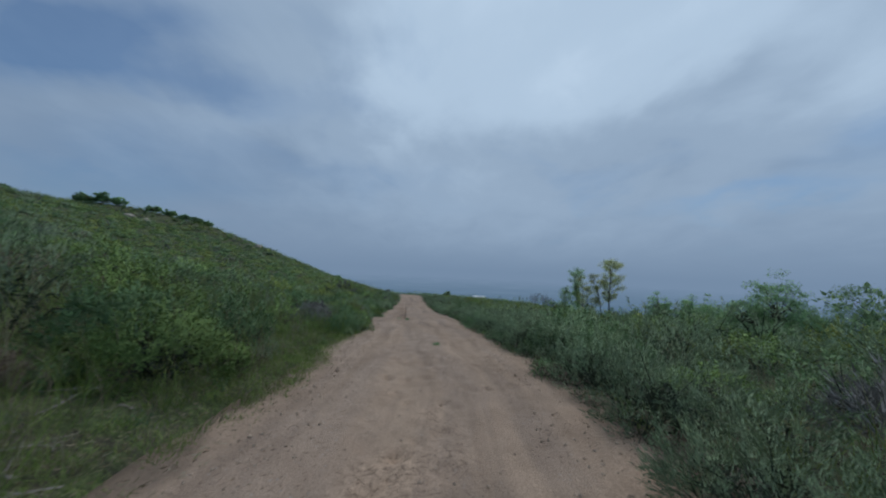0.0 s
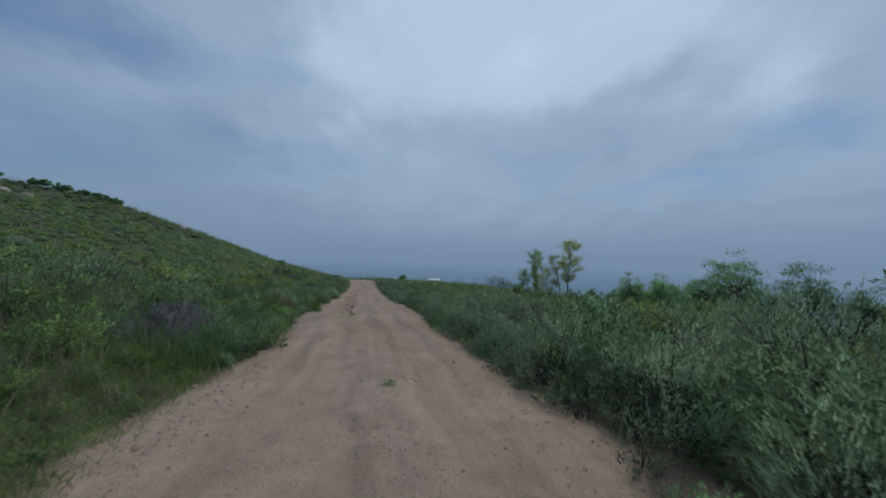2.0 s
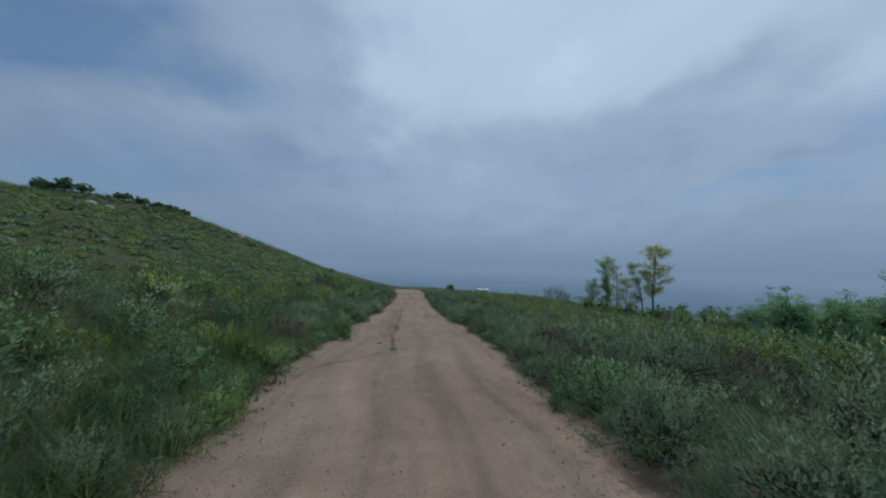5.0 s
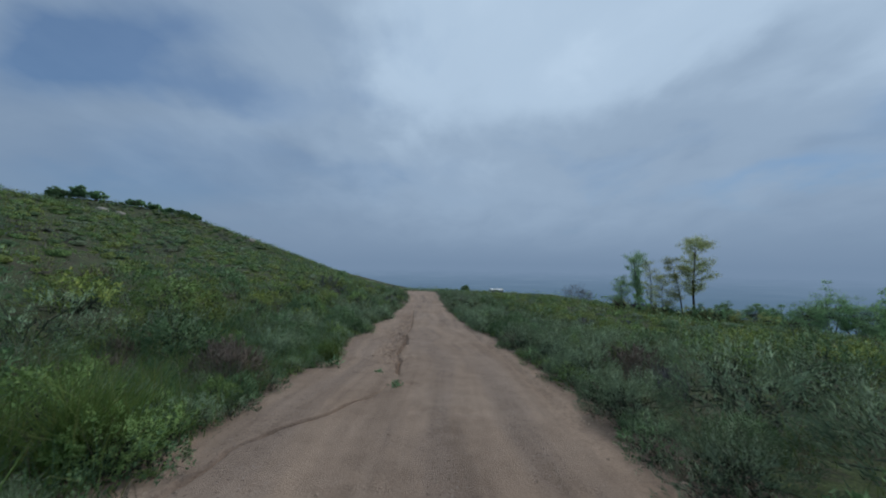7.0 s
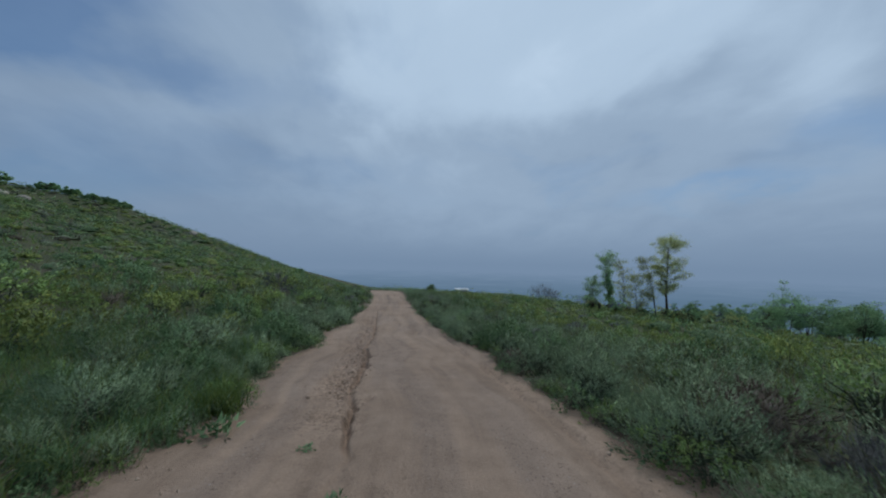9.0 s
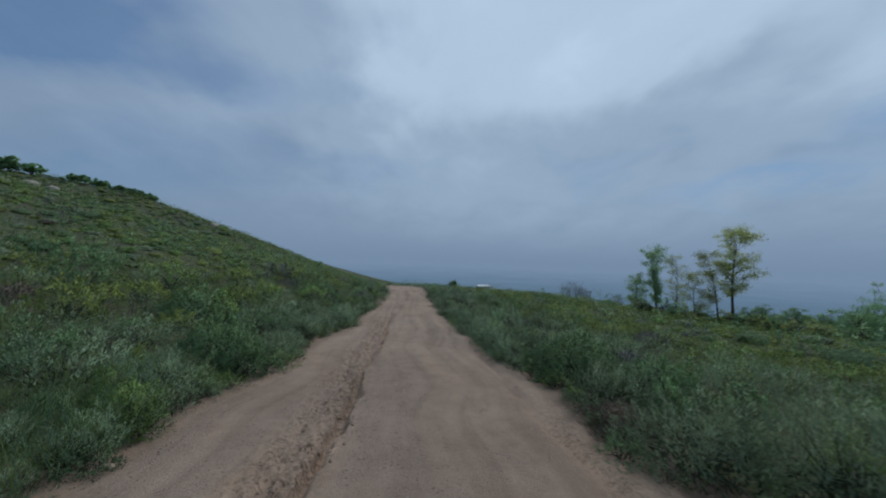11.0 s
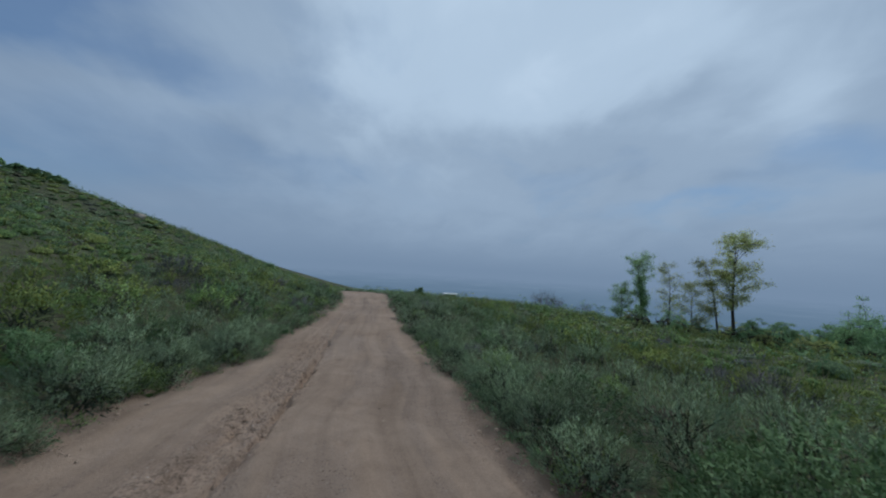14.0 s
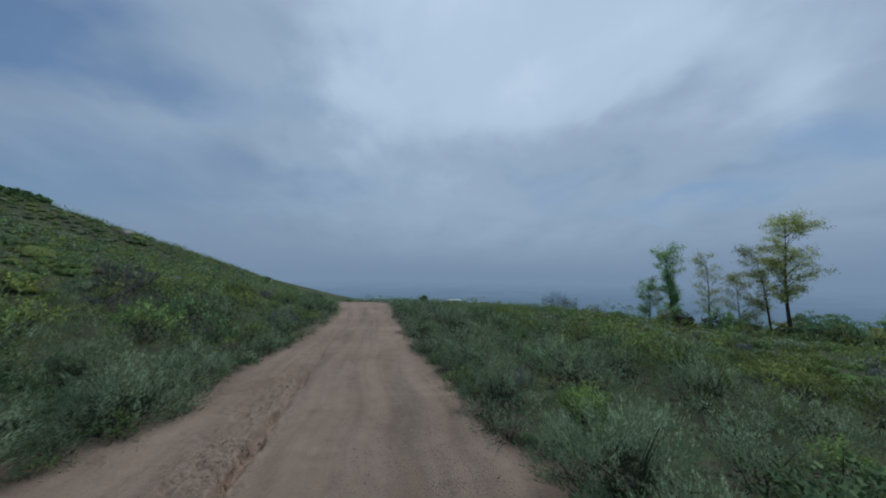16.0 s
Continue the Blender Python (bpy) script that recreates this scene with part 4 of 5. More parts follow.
def plant_scrub():
    rng = np.random.RandomState(5)
    taken = []
    for kind, which, x, y, size, turn in SET_SHRUBS:
        # those beside the track reach over its edge
        if kind == "sagebrush":
            x = min(x, float(edge_r(y)) + 0.40 * size) if x > 0 or x > float(edge_r(y)) else max(x, float(edge_l(y)) - 0.40 * size)
        shrub(kind, "near", which, x, y, size, turn)
        taken.append((x, y, 0.40 * size))
    # low young growth where the dirt ends
    for side, first in ((1, 0.5), (-1, 8.5)):
        for y in np.arange(first, 33, 0.42):
            y = y + rng.uniform(-0.15, 0.15)
            size, off = rng.uniform(0.30, 0.62), rng.uniform(-0.02, 0.24)
            x = float(edge_r(y)) + off if side > 0 else float(edge_l(y)) - off
            shrub(pick(rng, [("sagebrush", 2.0), ("dark_shrub", 2.0), ("leafy_shrub", 1.2)]), "mid", rng.randint(4), x, y, size, rng.uniform(0, 360), rng.uniform(0.7, 1.1))
    counts = {}
    cell = {}

    def free(x, y, r, near=0.80):
        i, j = int(x // 1.5), int(y // 1.5)
        for a in range(i - 1, i + 2):
            for b in range(j - 1, j + 2):
                for (px, py, pr) in cell.get((a, b), ()):
                    if (px - x) ** 2 + (py - y) ** 2 < (near * (pr + r)) ** 2:
                        return False
        return True

    def take(x, y, r):
        cell.setdefault((int(x // 1.5), int(y // 1.5)), []).append((x, y, r))

    for p in taken:
        take(*p)
    loose = {}
    # a band of single shrubs on both sides
    spots = [(-1 if rng.uniform() < 0.5 else 1, rng.uniform(-1.5, 46), rng.uniform(0.02, 6.8)) for k in range(8400)]
    # first the large bushes, then smaller ones between them
    spots = [p + (rng.uniform(1.25, 1.75) if k < 520 else rng.uniform(0.5, 1.05),) for k, p in enumerate(spots)]
    # first of all the bushes that hang over the track's edges
    rows = [(side, y + rng.uniform(-0.25, 0.25), rng.uniform(0.20, 0.40), rng.uniform(0.7, 1.19)) for side in (1, -1) for y in np.arange(0.6 if side > 0 else 9.0, 34, 0.62)]
    spots = rows + spots[:520] + sorted(spots[520:], key=lambda p: p[2] > 1.5)
    for k, (side, y, off, big) in enumerate(spots):
        x = float(edge_l(y)) - off if side < 0 else float(edge_r(y)) + off
        if side < 0 and y < 7.5 and off < 0.85 + 0.25 * math.sin(y * 1.3) + 0.9 * max(0, min(1, (3.6 - y) / 1.2)):
            continue
        size = size_at(side, off, y) * (min(big, 1.25) if side > 0 and off > 2.5 else big)
        if side < 0 and y < 20 and off < 2.2:
            size *= 0.8
        if big > 1.19 and off < 0.42 * size:
            off = 0.42 * size
            x = float(edge_l(y)) - off if side < 0 else float(edge_r(y)) + off
        if off < 0.18:
            if rng.uniform() < 0.6:
                continue
            size *= 0.5
        if not free(x, y, 0.45 * size):
            continue
        kind = mix_at(side, y, off, rng)
        if off < 1.1 and kind == "grey_shrub" or off < 1.8 and kind == "flowering_shrub" or side > 0 and off < 2 and kind == "leafy_shrub" and k % 3:
            kind = "sagebrush"
        grain = "near" if off < 1.1 and y < 31 else "fine" if off < 3.0 and y < 31 else "mid"
        which, turn, squash = rng.randint(4), rng.uniform(0, 360), rng.uniform(0.75, 1.3) * (0.9 if big > 1.2 else 1.0)
        take(x, y, 0.45 * size)
        key = kind
        if counts.get(key, 0) >= 210:
            loose.setdefault(kind, []).append((which, x, y, size, math.radians(turn), squash, "mid"))
            continue
        counts[key] = counts.get(key, 0) + 1
        shrub(kind, grain, which, x, y, size, turn, squash)
    # the rest of the slopes, thinner grained with distance
    for k in range(24000):
        if rng.uniform() < 0.62:
            y, off, side = rng.uniform(0, 118), 6.6 + 95 * rng.uniform() ** 1.25, -1
        else:
            y, off, side = rng.uniform(0, 122), 6.6 + 58 * rng.uniform() ** 1.2, 1
        if rng.uniform() < 0.08:
            y, off, side = rng.uniform(46, 120), rng.uniform(0.2, 10), rng.choice([-1, 1])
        x = float(edge_l(y)) - off if side < 0 else float(edge_r(y)) + off
        dist = math.hypot(x, y - 14)
        grow = 1.05 + min(max(dist - 18, 0) * 0.008, 0.45)
        size = size_at(side, min(off, 6), y) * rng.uniform(0.7, 1.25) * grow
        lone = rng.uniform() < 0.06
        if lone:
            size *= rng.uniform(1.3, 1.7) if side > 0 and y < 20 else rng.uniform(1.5, 2.1)
        if not free(x, y, 0.46 * size, 0.60):
            continue
        take(x, y, 0.46 * size)
        loose.setdefault(pick(rng, [("dark_shrub", 3.0), ("flowering_shrub", 2.0), ("sagebrush", 1.0)]) if lone else mix_at(side, y, off, rng), []).append((rng.randint(3), x, y, size, rng.uniform(0, 6.28), rng.uniform(0.7, 1.05) / grow ** 0.8, "mid" if off < 8.5 and y < 32 or off < 15 and y < 12 else "far" if dist < 48 else "distant"))
    total = 0
    for kind, rows in loose.items():
        f, c, nr, cn = zip(*[far_tris(kind, w, x, y, float(land(x, y)) - 0.03, s, t, q, g) for w, x, y, s, t, q, g in rows])
        total += len(rows)
        tagged(piece("scrub", tri_mesh("scrub", np.concatenate(f), np.concatenate(nr)), MAT[KINDS[kind]["mat"]]), "low scrub of " + KINDS[kind]["label"].split(" on ")[0].split(" among ")[0].split(" in ")[0], "scrub", kind="stuff")
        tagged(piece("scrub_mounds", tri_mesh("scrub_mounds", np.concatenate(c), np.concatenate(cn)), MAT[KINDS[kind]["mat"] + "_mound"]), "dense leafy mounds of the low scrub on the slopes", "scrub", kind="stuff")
    print("shrubs", counts, "loose", total)


plant_scrub()


# ---- grass and weeds on the verges ----
def tuft(rng, n, tall, lean, spread, width):
    at = np.zeros((n, 3))
    at[:, :2] = rng.normal(0, spread, (n, 2))
    way = np.stack([rng.normal(0, lean, n), rng.normal(0, lean, n), np.ones(n)], 1)
    h = tall * rng.uniform(0.5, 1.2, n)
    low = at + unit(way) * (h * 0.5)[:, None]
    droop = unit(way + np.stack([rng.normal(0, lean, n), rng.normal(0, lean, n), -0.3 * np.ones(n)], 1))
    tip = low + droop * (h * 0.55)[:, None]
    side = unit(np.cross(way, rng.normal(size=(n, 3)))) * width / 2
    return np.concatenate([np.stack([at - side, at + side, low + side * 0.8], 1), np.stack([at - side, low + side * 0.8, low - side * 0.8], 1), np.stack([low - side * 0.8, low + side * 0.8, tip], 1)])


def plant_grass():
    rng = np.random.RandomState(77)
    rows = {"grass": [], "straw": [], "weed": []}

    def put(mat, tris, x, y):
        rows[mat].append(tris + np.array([x, y, float(land(x, y)) - 0.01]))

    # the green strip along the left verge
    for k in range(1400):
        y = rng.uniform(0.2, 10.5)
        off = rng.uniform(0.06, 1.45) * (1.0 if 3 < y < 8 else 1.5 if y < 3 else 0.5)
        if y < 3 and rng.uniform() < 0.5:
            continue
        x = float(edge_l(y)) - off
        put("straw" if k % 6 == 0 else "grass", tuft(rng, 26, rng.uniform(0.05, 0.13), 0.55, 0.07, 0.005), x, y)
    # fringes further along and among the shrubs
    for k in range(900):
        side = rng.choice([-1, 1])
        y, off = rng.uniform(0, 40), 0.12 + rng.uniform(0.0, 1.0) ** 1.6 * 4.5
        x = float(edge_l(y)) - off if side < 0 else float(edge_r(y)) + off
        mat = pick(rng, [("grass", 3.0 if side < 0 else 1.6), ("straw", 0.9), ("weed", 1.2)])
        put(mat, tuft(rng, 18, rng.uniform(0.06, 0.24), 0.4, 0.06, 0.006), x, y)
    # taller stalks standing out of the scrub
    for k in range(2300):
        side = rng.choice([-1, 1], p=[0.7, 0.3])
        y, off = (rng.uniform(1, 14) if side < 0 and k % 3 else rng.uniform(1, 40)), rng.uniform(0.6, 6.5)
        x = float(edge_l(y)) - off if side < 0 else float(edge_r(y)) + off
        put(pick(rng, [("grass", 2.0), ("straw", 1.6)]), tuft(rng, 8, rng.uniform(0.4, 0.72), 0.26, 0.06, 0.006), x, y)
    # fine dark grass all through the left scrub
    for k in range(1500):
        y, off = rng.uniform(7.5, 21), 0.15 + rng.uniform() ** 1.4 * 4.2
        x = float(edge_l(y)) - off
        put(pick(rng, [("grass", 2.0), ("weed", 2.4), ("straw", 0.35)]), tuft(rng, 18, rng.uniform(0.28, 0.55), 0.3, 0.09, 0.006), x, y)
    # rough grass over the open field on the right and the slope on the left
    for k in range(3000):
        side = rng.choice([-1, 1], p=[0.3, 0.7])
        y, off = rng.uniform(6, 60), 4.0 + 26 * rng.uniform() ** 1.3
        x = float(edge_l(y)) - off if side < 0 else float(edge_r(y)) + off
        put(pick(rng, [("grass", 3.0), ("straw", 1.0)]), tuft(rng, 8, rng.uniform(0.35, 0.65), 0.35, 0.18, 0.018), x, y)
    names = {"grass": "fresh green grass tufts along the dirt verge", "straw": "pale dry grass stalks among the scrub", "weed": "low bluish green weeds along the dirt verge"}
    for mat, parts in rows.items():
        tagged(piece("grass", tri_mesh("grass", np.concatenate(parts)), MAT[mat]), names[mat], "grass", kind="stuff")
    # two big clumps of tall grass, single weeds
    for x, y, tall, n in ((-3.45, 12.75, 0.80, 420), (-3.35, 17.2, 0.5, 220), (-3.15, 11.6, 0.45, 160), (-3.75, 12.3, 0.7, 260)):
        ob = piece("grass_clump", tri_mesh("grass_clump", tuft(rng, n, tall, 0.28, 0.10, 0.011)), MAT["grass"])
        ob.matrix_world = pose(x, y, float(land(x, y)) - 0.01)
        tagged(ob, "tall bright green grass clump at the edge of the dirt track", "grass", "grass clumps")
    ob = piece("grass_clump", tri_mesh("grass_clump", tuft(rng, 70, 0.22, 0.4, 0.07, 0.009)), MAT["straw"])
    ob.matrix_world = pose(-2.72, 12.24, float(land(-2.72, 12.24)))
    tagged(ob, "yellowed short grass clump at the edge of the dirt track", "grass", "grass clumps")
    for x, y, size in ((-0.085, 6.97, 0.085), (-1.57, 15.44, 0.12), (-3.05, 16.6, 0.22), (-2.15, 5.6, 0.09), (-1.85, 9.1, 0.05), (-2.2, 8.6, 0.08), (-2.05, 16.3, 0.08), (1.05, 16.0, 0.14), (0.1, 24.6, 0.12), (-4.75, 31.3, 0.22)):
        n = 70
        at = unit(rng.normal(0, 1, (n, 3))) * rng.uniform(0.2, 1.0, (n, 1)) * size
        at[:, 2] = np.abs(at[:, 2]) * 0.6
        tris = blades(rng, at, at + rng.normal(0, 0.4, (n, 3)) * size + np.array([0, 0, size * 0.3]), size * rng.uniform(0.35, 0.6, n), size * 0.22)
        ob = piece("weed", tri_mesh("weed", tris, unit(at + np.array([0, 0, size]))), MAT["weed"])
        ob.matrix_world = pose(x, y, float(road_height(x, y)) if float(edge_l(y)) < x < float(edge_r(y)) else float(land(x, y)))
        tagged(ob, "small broad-leaved green weed growing in bare dirt", "weed", "weeds in the dirt", "stuff")


plant_grass()


# ---- trees ----
def grow(rng, wood, tips, p, d, length, radius, level, bend, split, spread, flat):
    """One limb: a bent tapered stick that forks; its ends are gathered in tips."""
    n = 4 if level else 3
    for k in range(n):
        d = unit(d + rng.normal(0, bend, 3) + np.array([0, 0, 0.04]))
        q = p + d * length / n
        r1 = radius * (1 - 0.13)
        wood.append(tube(p, q, radius, r1, 6 if radius > 0.03 else 4))
        p, radius = q, r1
        if level <= 1:
            tips.append((p, d, level))
        if level and k >= 1 and rng.uniform() < split:
            side = unit(np.cross(d, rng.normal(size=3)))
            nd = unit(d * (1 - spread) + side * spread * np.array([1, 1, flat]) + np.array([0, 0, 0.10]))
            grow(rng, wood, tips, p, nd, length * rng.uniform(0.55, 0.8), radius * 0.62, level - 1, bend * 1.2, split, spread, flat)
    if level:
        for k in range(2):
            nd = unit(d + rng.normal(0, spread * 0.75, 3) * np.array([1, 1, flat]))
            grow(rng, wood, tips, p, nd, length * rng.uniform(0.6, 0.85), radius * 0.75, level - 1, bend * 1.2, split, spread, flat)


def tree(name, label, x, y, seed, tall, lean, leafmat, levels, leaves, leaf, cloud, spread, woodmat="bark", flat=1.0, split=0.6, first=0.36, thick=0.09, bend=0.10, stems=1, low=0.0, group="trees on the slope", wide=1.0):
    """A tree with a trunk of forking limbs and a crown of loose leaves."""
    rng = np.random.RandomState(seed)
    wood, tips = [], []
    for k in range(stems):
        d = unit(np.array([lean[0] + (rng.normal(0, 0.4) if stems > 1 else 0), lean[1] + (rng.normal(0, 0.4) if stems > 1 else 0), 1.0]))
        grow(rng, wood, tips, np.array([rng.normal(0, 0.15) * (stems > 1), rng.normal(0, 0.15) * (stems > 1), -0.15]), d, tall * first, thick, levels, bend, split, spread, flat)
    wood = np.concatenate(wood)
    k = tall / wood[..., 2].max()
    pts = np.array([t[0] for t in tips])
    keep = pts[:, 2] > low * pts[:, 2].max()
    pts = pts[keep]
    m = leaves
    at = (pts[:, None] + rng.normal(0, cloud, (len(pts), m, 3)) * np.array([1, 1, 0.6])).reshape(-1, 3)
    at = at[rng.uniform(size=len(at)) < 0.9]
    way = rng.normal(0, 1, at.shape) + np.array([0, 0, -0.15])
    fol = blades(rng, at, way, leaf * rng.uniform(0.6, 1.3, len(at)), leaf * 0.5 * rng.uniform(0.7, 1.2, len(at)))
    sc = np.array([k * wide, k * wide, k])
    root = new(name)
    piece("trunk", tri_mesh("trunk", wood * sc), MAT[woodmat], root)
    if leaves:
        tagged(piece("crown", tri_mesh("crown", fol * sc, unit(rng.normal(0, 0.55, (len(fol), 3)) + np.array([0, 0, 0.9]))), MAT[leafmat], root), kind="stuff")
    root.matrix_world = pose(x, y, float(land(x, y)) - 0.05)
    return tagged(root, label, "tree", group)


def slender_tree(name, label, x, y, seed, tall, lean, leafmat, crown, limbs, leaves, leaf, rise=0.45, bias=(0.0, 0.0), thick=0.09, fork=0.0, group="slender trees on the slope"):
    """A thin trunk with limbs all along the crown; crown is rows of (share of the height, reach in metres)."""
    rng = np.random.RandomState(seed)
    wood, at, nrm = [], [], []
    n = 14
    path = [np.array([0.0, 0.0, -0.2])]
    sway = rng.uniform(0, 6.28)
    for k in range(1, n + 1):
        f = k / n
        path.append(np.array([lean[0] * tall * f + 0.018 * tall * math.sin(f * 5 + sway), lean[1] * tall * f + 0.015 * tall * math.cos(f * 4 + sway), tall * f * 0.97]))
    for k in range(n):
        wood.append(tube(path[k], path[k + 1], thick * (1 - 0.92 * k / n), thick * (1 - 0.92 * (k + 1) / n), 7))
    hs, rs = zip(*crown)
    for k in range(limbs):
        f = hs[0] + (hs[-1] - hs[0]) * (k + rng.uniform(0, 1)) / limbs
        i = min(int(f * n), n - 1)
        p = path[i] + (path[i + 1] - path[i]) * (f * n - i)
        reach = float(np.interp(f, hs, rs)) * rng.uniform(0.65, 1.15)
        a = rng.uniform(0, 6.283)
        flat = unit(np.array([math.cos(a) + bias[0], math.sin(a) + bias[1], 0.0]))
        up = rise * rng.uniform(0.5, 1.4)
        r = thick * 0.42 * (1 - 0.75 * f)
        m, steps = p, 5
        for j in range(steps):
            d = unit(flat + np.array([0, 0, up * (1.3 - 0.22 * j)]) + rng.normal(0, 0.26, 3))
            q = m + d * reach / steps
            wood.append(tube(m, q, max(r * (1 - 0.16 * j), 0.006), max(r * (1 - 0.16 * (j + 1)), 0.004), 4))
            m = q
            if j >= 1:
                for w in range(2):
                    sd = unit(np.cross(d, np.array([0, 0, 1.0])) * rng.choice([-1, 1]) + d * 0.6 + rng.normal(0, 0.25, 3))
                    e = m + sd * reach * rng.uniform(0.16, 0.36)
                    wood.append(tube(m, e, 0.008, 0.004, 3))
                    for c in (m * 0.4 + e * 0.6, e):
                        at.append(c + rng.normal(0, 0.15, (leaves, 3)) * np.array([1, 1, 0.8]))
    wood, at = np.concatenate(wood), np.concatenate(at)
    fol = blades(rng, at, rng.normal(0, 1, at.shape) + np.array([0, 0, -0.2]), leaf * rng.uniform(0.6, 1.3, len(at)), leaf * 0.55 * rng.uniform(0.7, 1.2, len(at)))
    root = new(name)
    piece("trunk", tri_mesh("trunk", wood), MAT["bark"], root)
    tagged(piece("crown", tri_mesh("crown", fol, unit(rng.normal(0, 0.55, (len(fol), 3)) + np.array([0, 0, 0.9]))), MAT[leafmat], root), kind="stuff")
    root.matrix_world = pose(x, y, float(land(x, y)) - 0.05)
    return tagged(root, label, "tree", group)


slender_tree("locust_tree", "slender tree with a broad layered yellow-green crown", 21.3, 41.7, 3, 7.2, (0.0, 0.0), "tree_yellow", ((0.30, 0.9), (0.45, 1.7), (0.6, 1.6), (0.75, 2.0), (0.90, 1.8), (1.0, 0.9)), 36, 20, 0.11, 1.05, (0.2, 0.0), thick=0.12)
slender_tree("locust_tree", "thin leaning tree with a sparse yellow-green crown", 20.5, 41.9, 8, 5.5, (-0.20, 0.0), "tree_yellow", ((0.3, 0.7), (0.6, 1.1), (0.8, 1.4), (1.0, 0.7)), 24, 15, 0.095, 0.9, (-0.2, 0.0), thick=0.075)
slender_tree("locust_tree", "thin upright sapling with pale green leaves", 19.3, 44.9, 13, 5.3, (-0.05, 0.0), "tree_yellow", ((0.15, 0.9), (0.5, 0.9), (0.8, 1.1), (1.0, 0.6)), 26, 9, 0.09, 1.1, thick=0.06)
slender_tree("locust_tree", "short thin sapling with pale green leaves", 18.9, 42.6, 17, 3.7, (0.02, 0.0), "tree_yellow", ((0.1, 1.0), (0.6, 1.2), (1.0, 0.5)), 24, 10, 0.09, 1.1, thick=0.05)
slender_tree("ash_tree", "slender tree with a dense fresh green top", 20.5, 49.8, 22, 6.2, (-0.05, 0.0), "tree_green", ((0.15, 0.5), (0.4, 0.7), (0.56, 0.5), (0.70, 1.3), (0.84, 1.7), (1.0, 1.2)), 42, 15, 0.12, 0.9, (0.1, 0), thick=0.10)
slender_tree("ash_tree", "young tree with a fresh green crown", 18.9, 50.2, 25, 3.4, (-0.06, 0.0), "tree_green", ((0.1, 1.0), (0.6, 1.3), (1.0, 0.7)), 24, 13, 0.11, 0.9, thick=0.06)


def thicket(x, y, seed, tall, wide, leafmat="bush_green", stems=4, leaves=80, label="broad bushy green tree of many stems on the slope", name="bushy_tree", group="bushy trees down the slope", clumps=85, big=0.0):
    """A bushy tree: several forking stems and an uneven crown of leaf clumps with gaps."""
    rng = np.random.RandomState(seed)
    wood, half = [], tall * 0.42 * wide
    a, e = rng.uniform(0, 6.283, clumps), np.arcsin(rng.uniform(-0.85, 1.0, clumps))
    lob = 1 + 0.34 * np.sin(a * 2 + rng.uniform(0, 6)) + 0.30 * np.sin(a * 3 + rng.uniform(0, 6))
    r = rng.uniform(0.35, 1.0, clumps) ** 0.6 * (0.82 + 0.45 * (lob - 1))
    top = 1 + 0.34 * np.sin(a * 2.0 + rng.uniform(0, 6))
    c = np.stack([np.cos(a) * np.cos(e) * half * r, np.sin(a) * np.cos(e) * half * r, tall * (0.44 + np.where(e > 0, 0.47 * top, 0.40) * np.sin(e) * r)], 1)
    for k in range(stems):
        b = np.array([rng.normal(0, 0.15), rng.normal(0, 0.15), -0.15])
        m = np.array([rng.normal(0, half * 0.3), rng.normal(0, half * 0.3), tall * 0.38])
        wood.append(tube(b, m, 0.06, 0.04, 5))
        for i in range(k, clumps, stems):
            mid = m * 0.5 + c[i] * 0.5 + rng.normal(0, 0.08, 3)
            wood += [tube(m, mid, 0.025, 0.016, 4), tube(mid, c[i], 0.016, 0.006, 3)]
    size = tall * 0.058 * rng.uniform(0.7, 1.4, (clumps, 1, 1))
    at = c[:, None] + unit(rng.normal(0, 1, (clumps, leaves, 3))) * rng.uniform(0, 1, (clumps, leaves, 1)) ** 0.45 * size * np.array([1.75, 1.75, 1.0])
    nr = unit(unit(at - (c * 0.55 + np.array([0, 0, tall * 0.12]))[:, None]) * 0.8 + np.array([0, 0, 0.4]) + rng.normal(0, 0.3, at.shape)).reshape(-1, 3)
    at = at.reshape(-1, 3)
    at[:, 2] = np.maximum(at[:, 2], 0.05)
    leaf = big or 0.05 + 0.016 * tall
    fol = blades(rng, at, rng.normal(0, 1, at.shape), leaf * rng.uniform(0.6, 1.3, len(at)), leaf * 0.65 * rng.uniform(0.7, 1.2, len(at)))
    root = new(name)
    piece("trunk", tri_mesh("trunk", np.concatenate(wood)), MAT["bark"], root)
    tagged(piece("crown", tri_mesh("crown", fol, nr), MAT[leafmat], root), kind="stuff")
    root.matrix_world = pose(x, y, float(land(x, y)) - 0.05, 0, 0, rng.uniform(0, 360))
    return tagged(root, label, "tree", group)


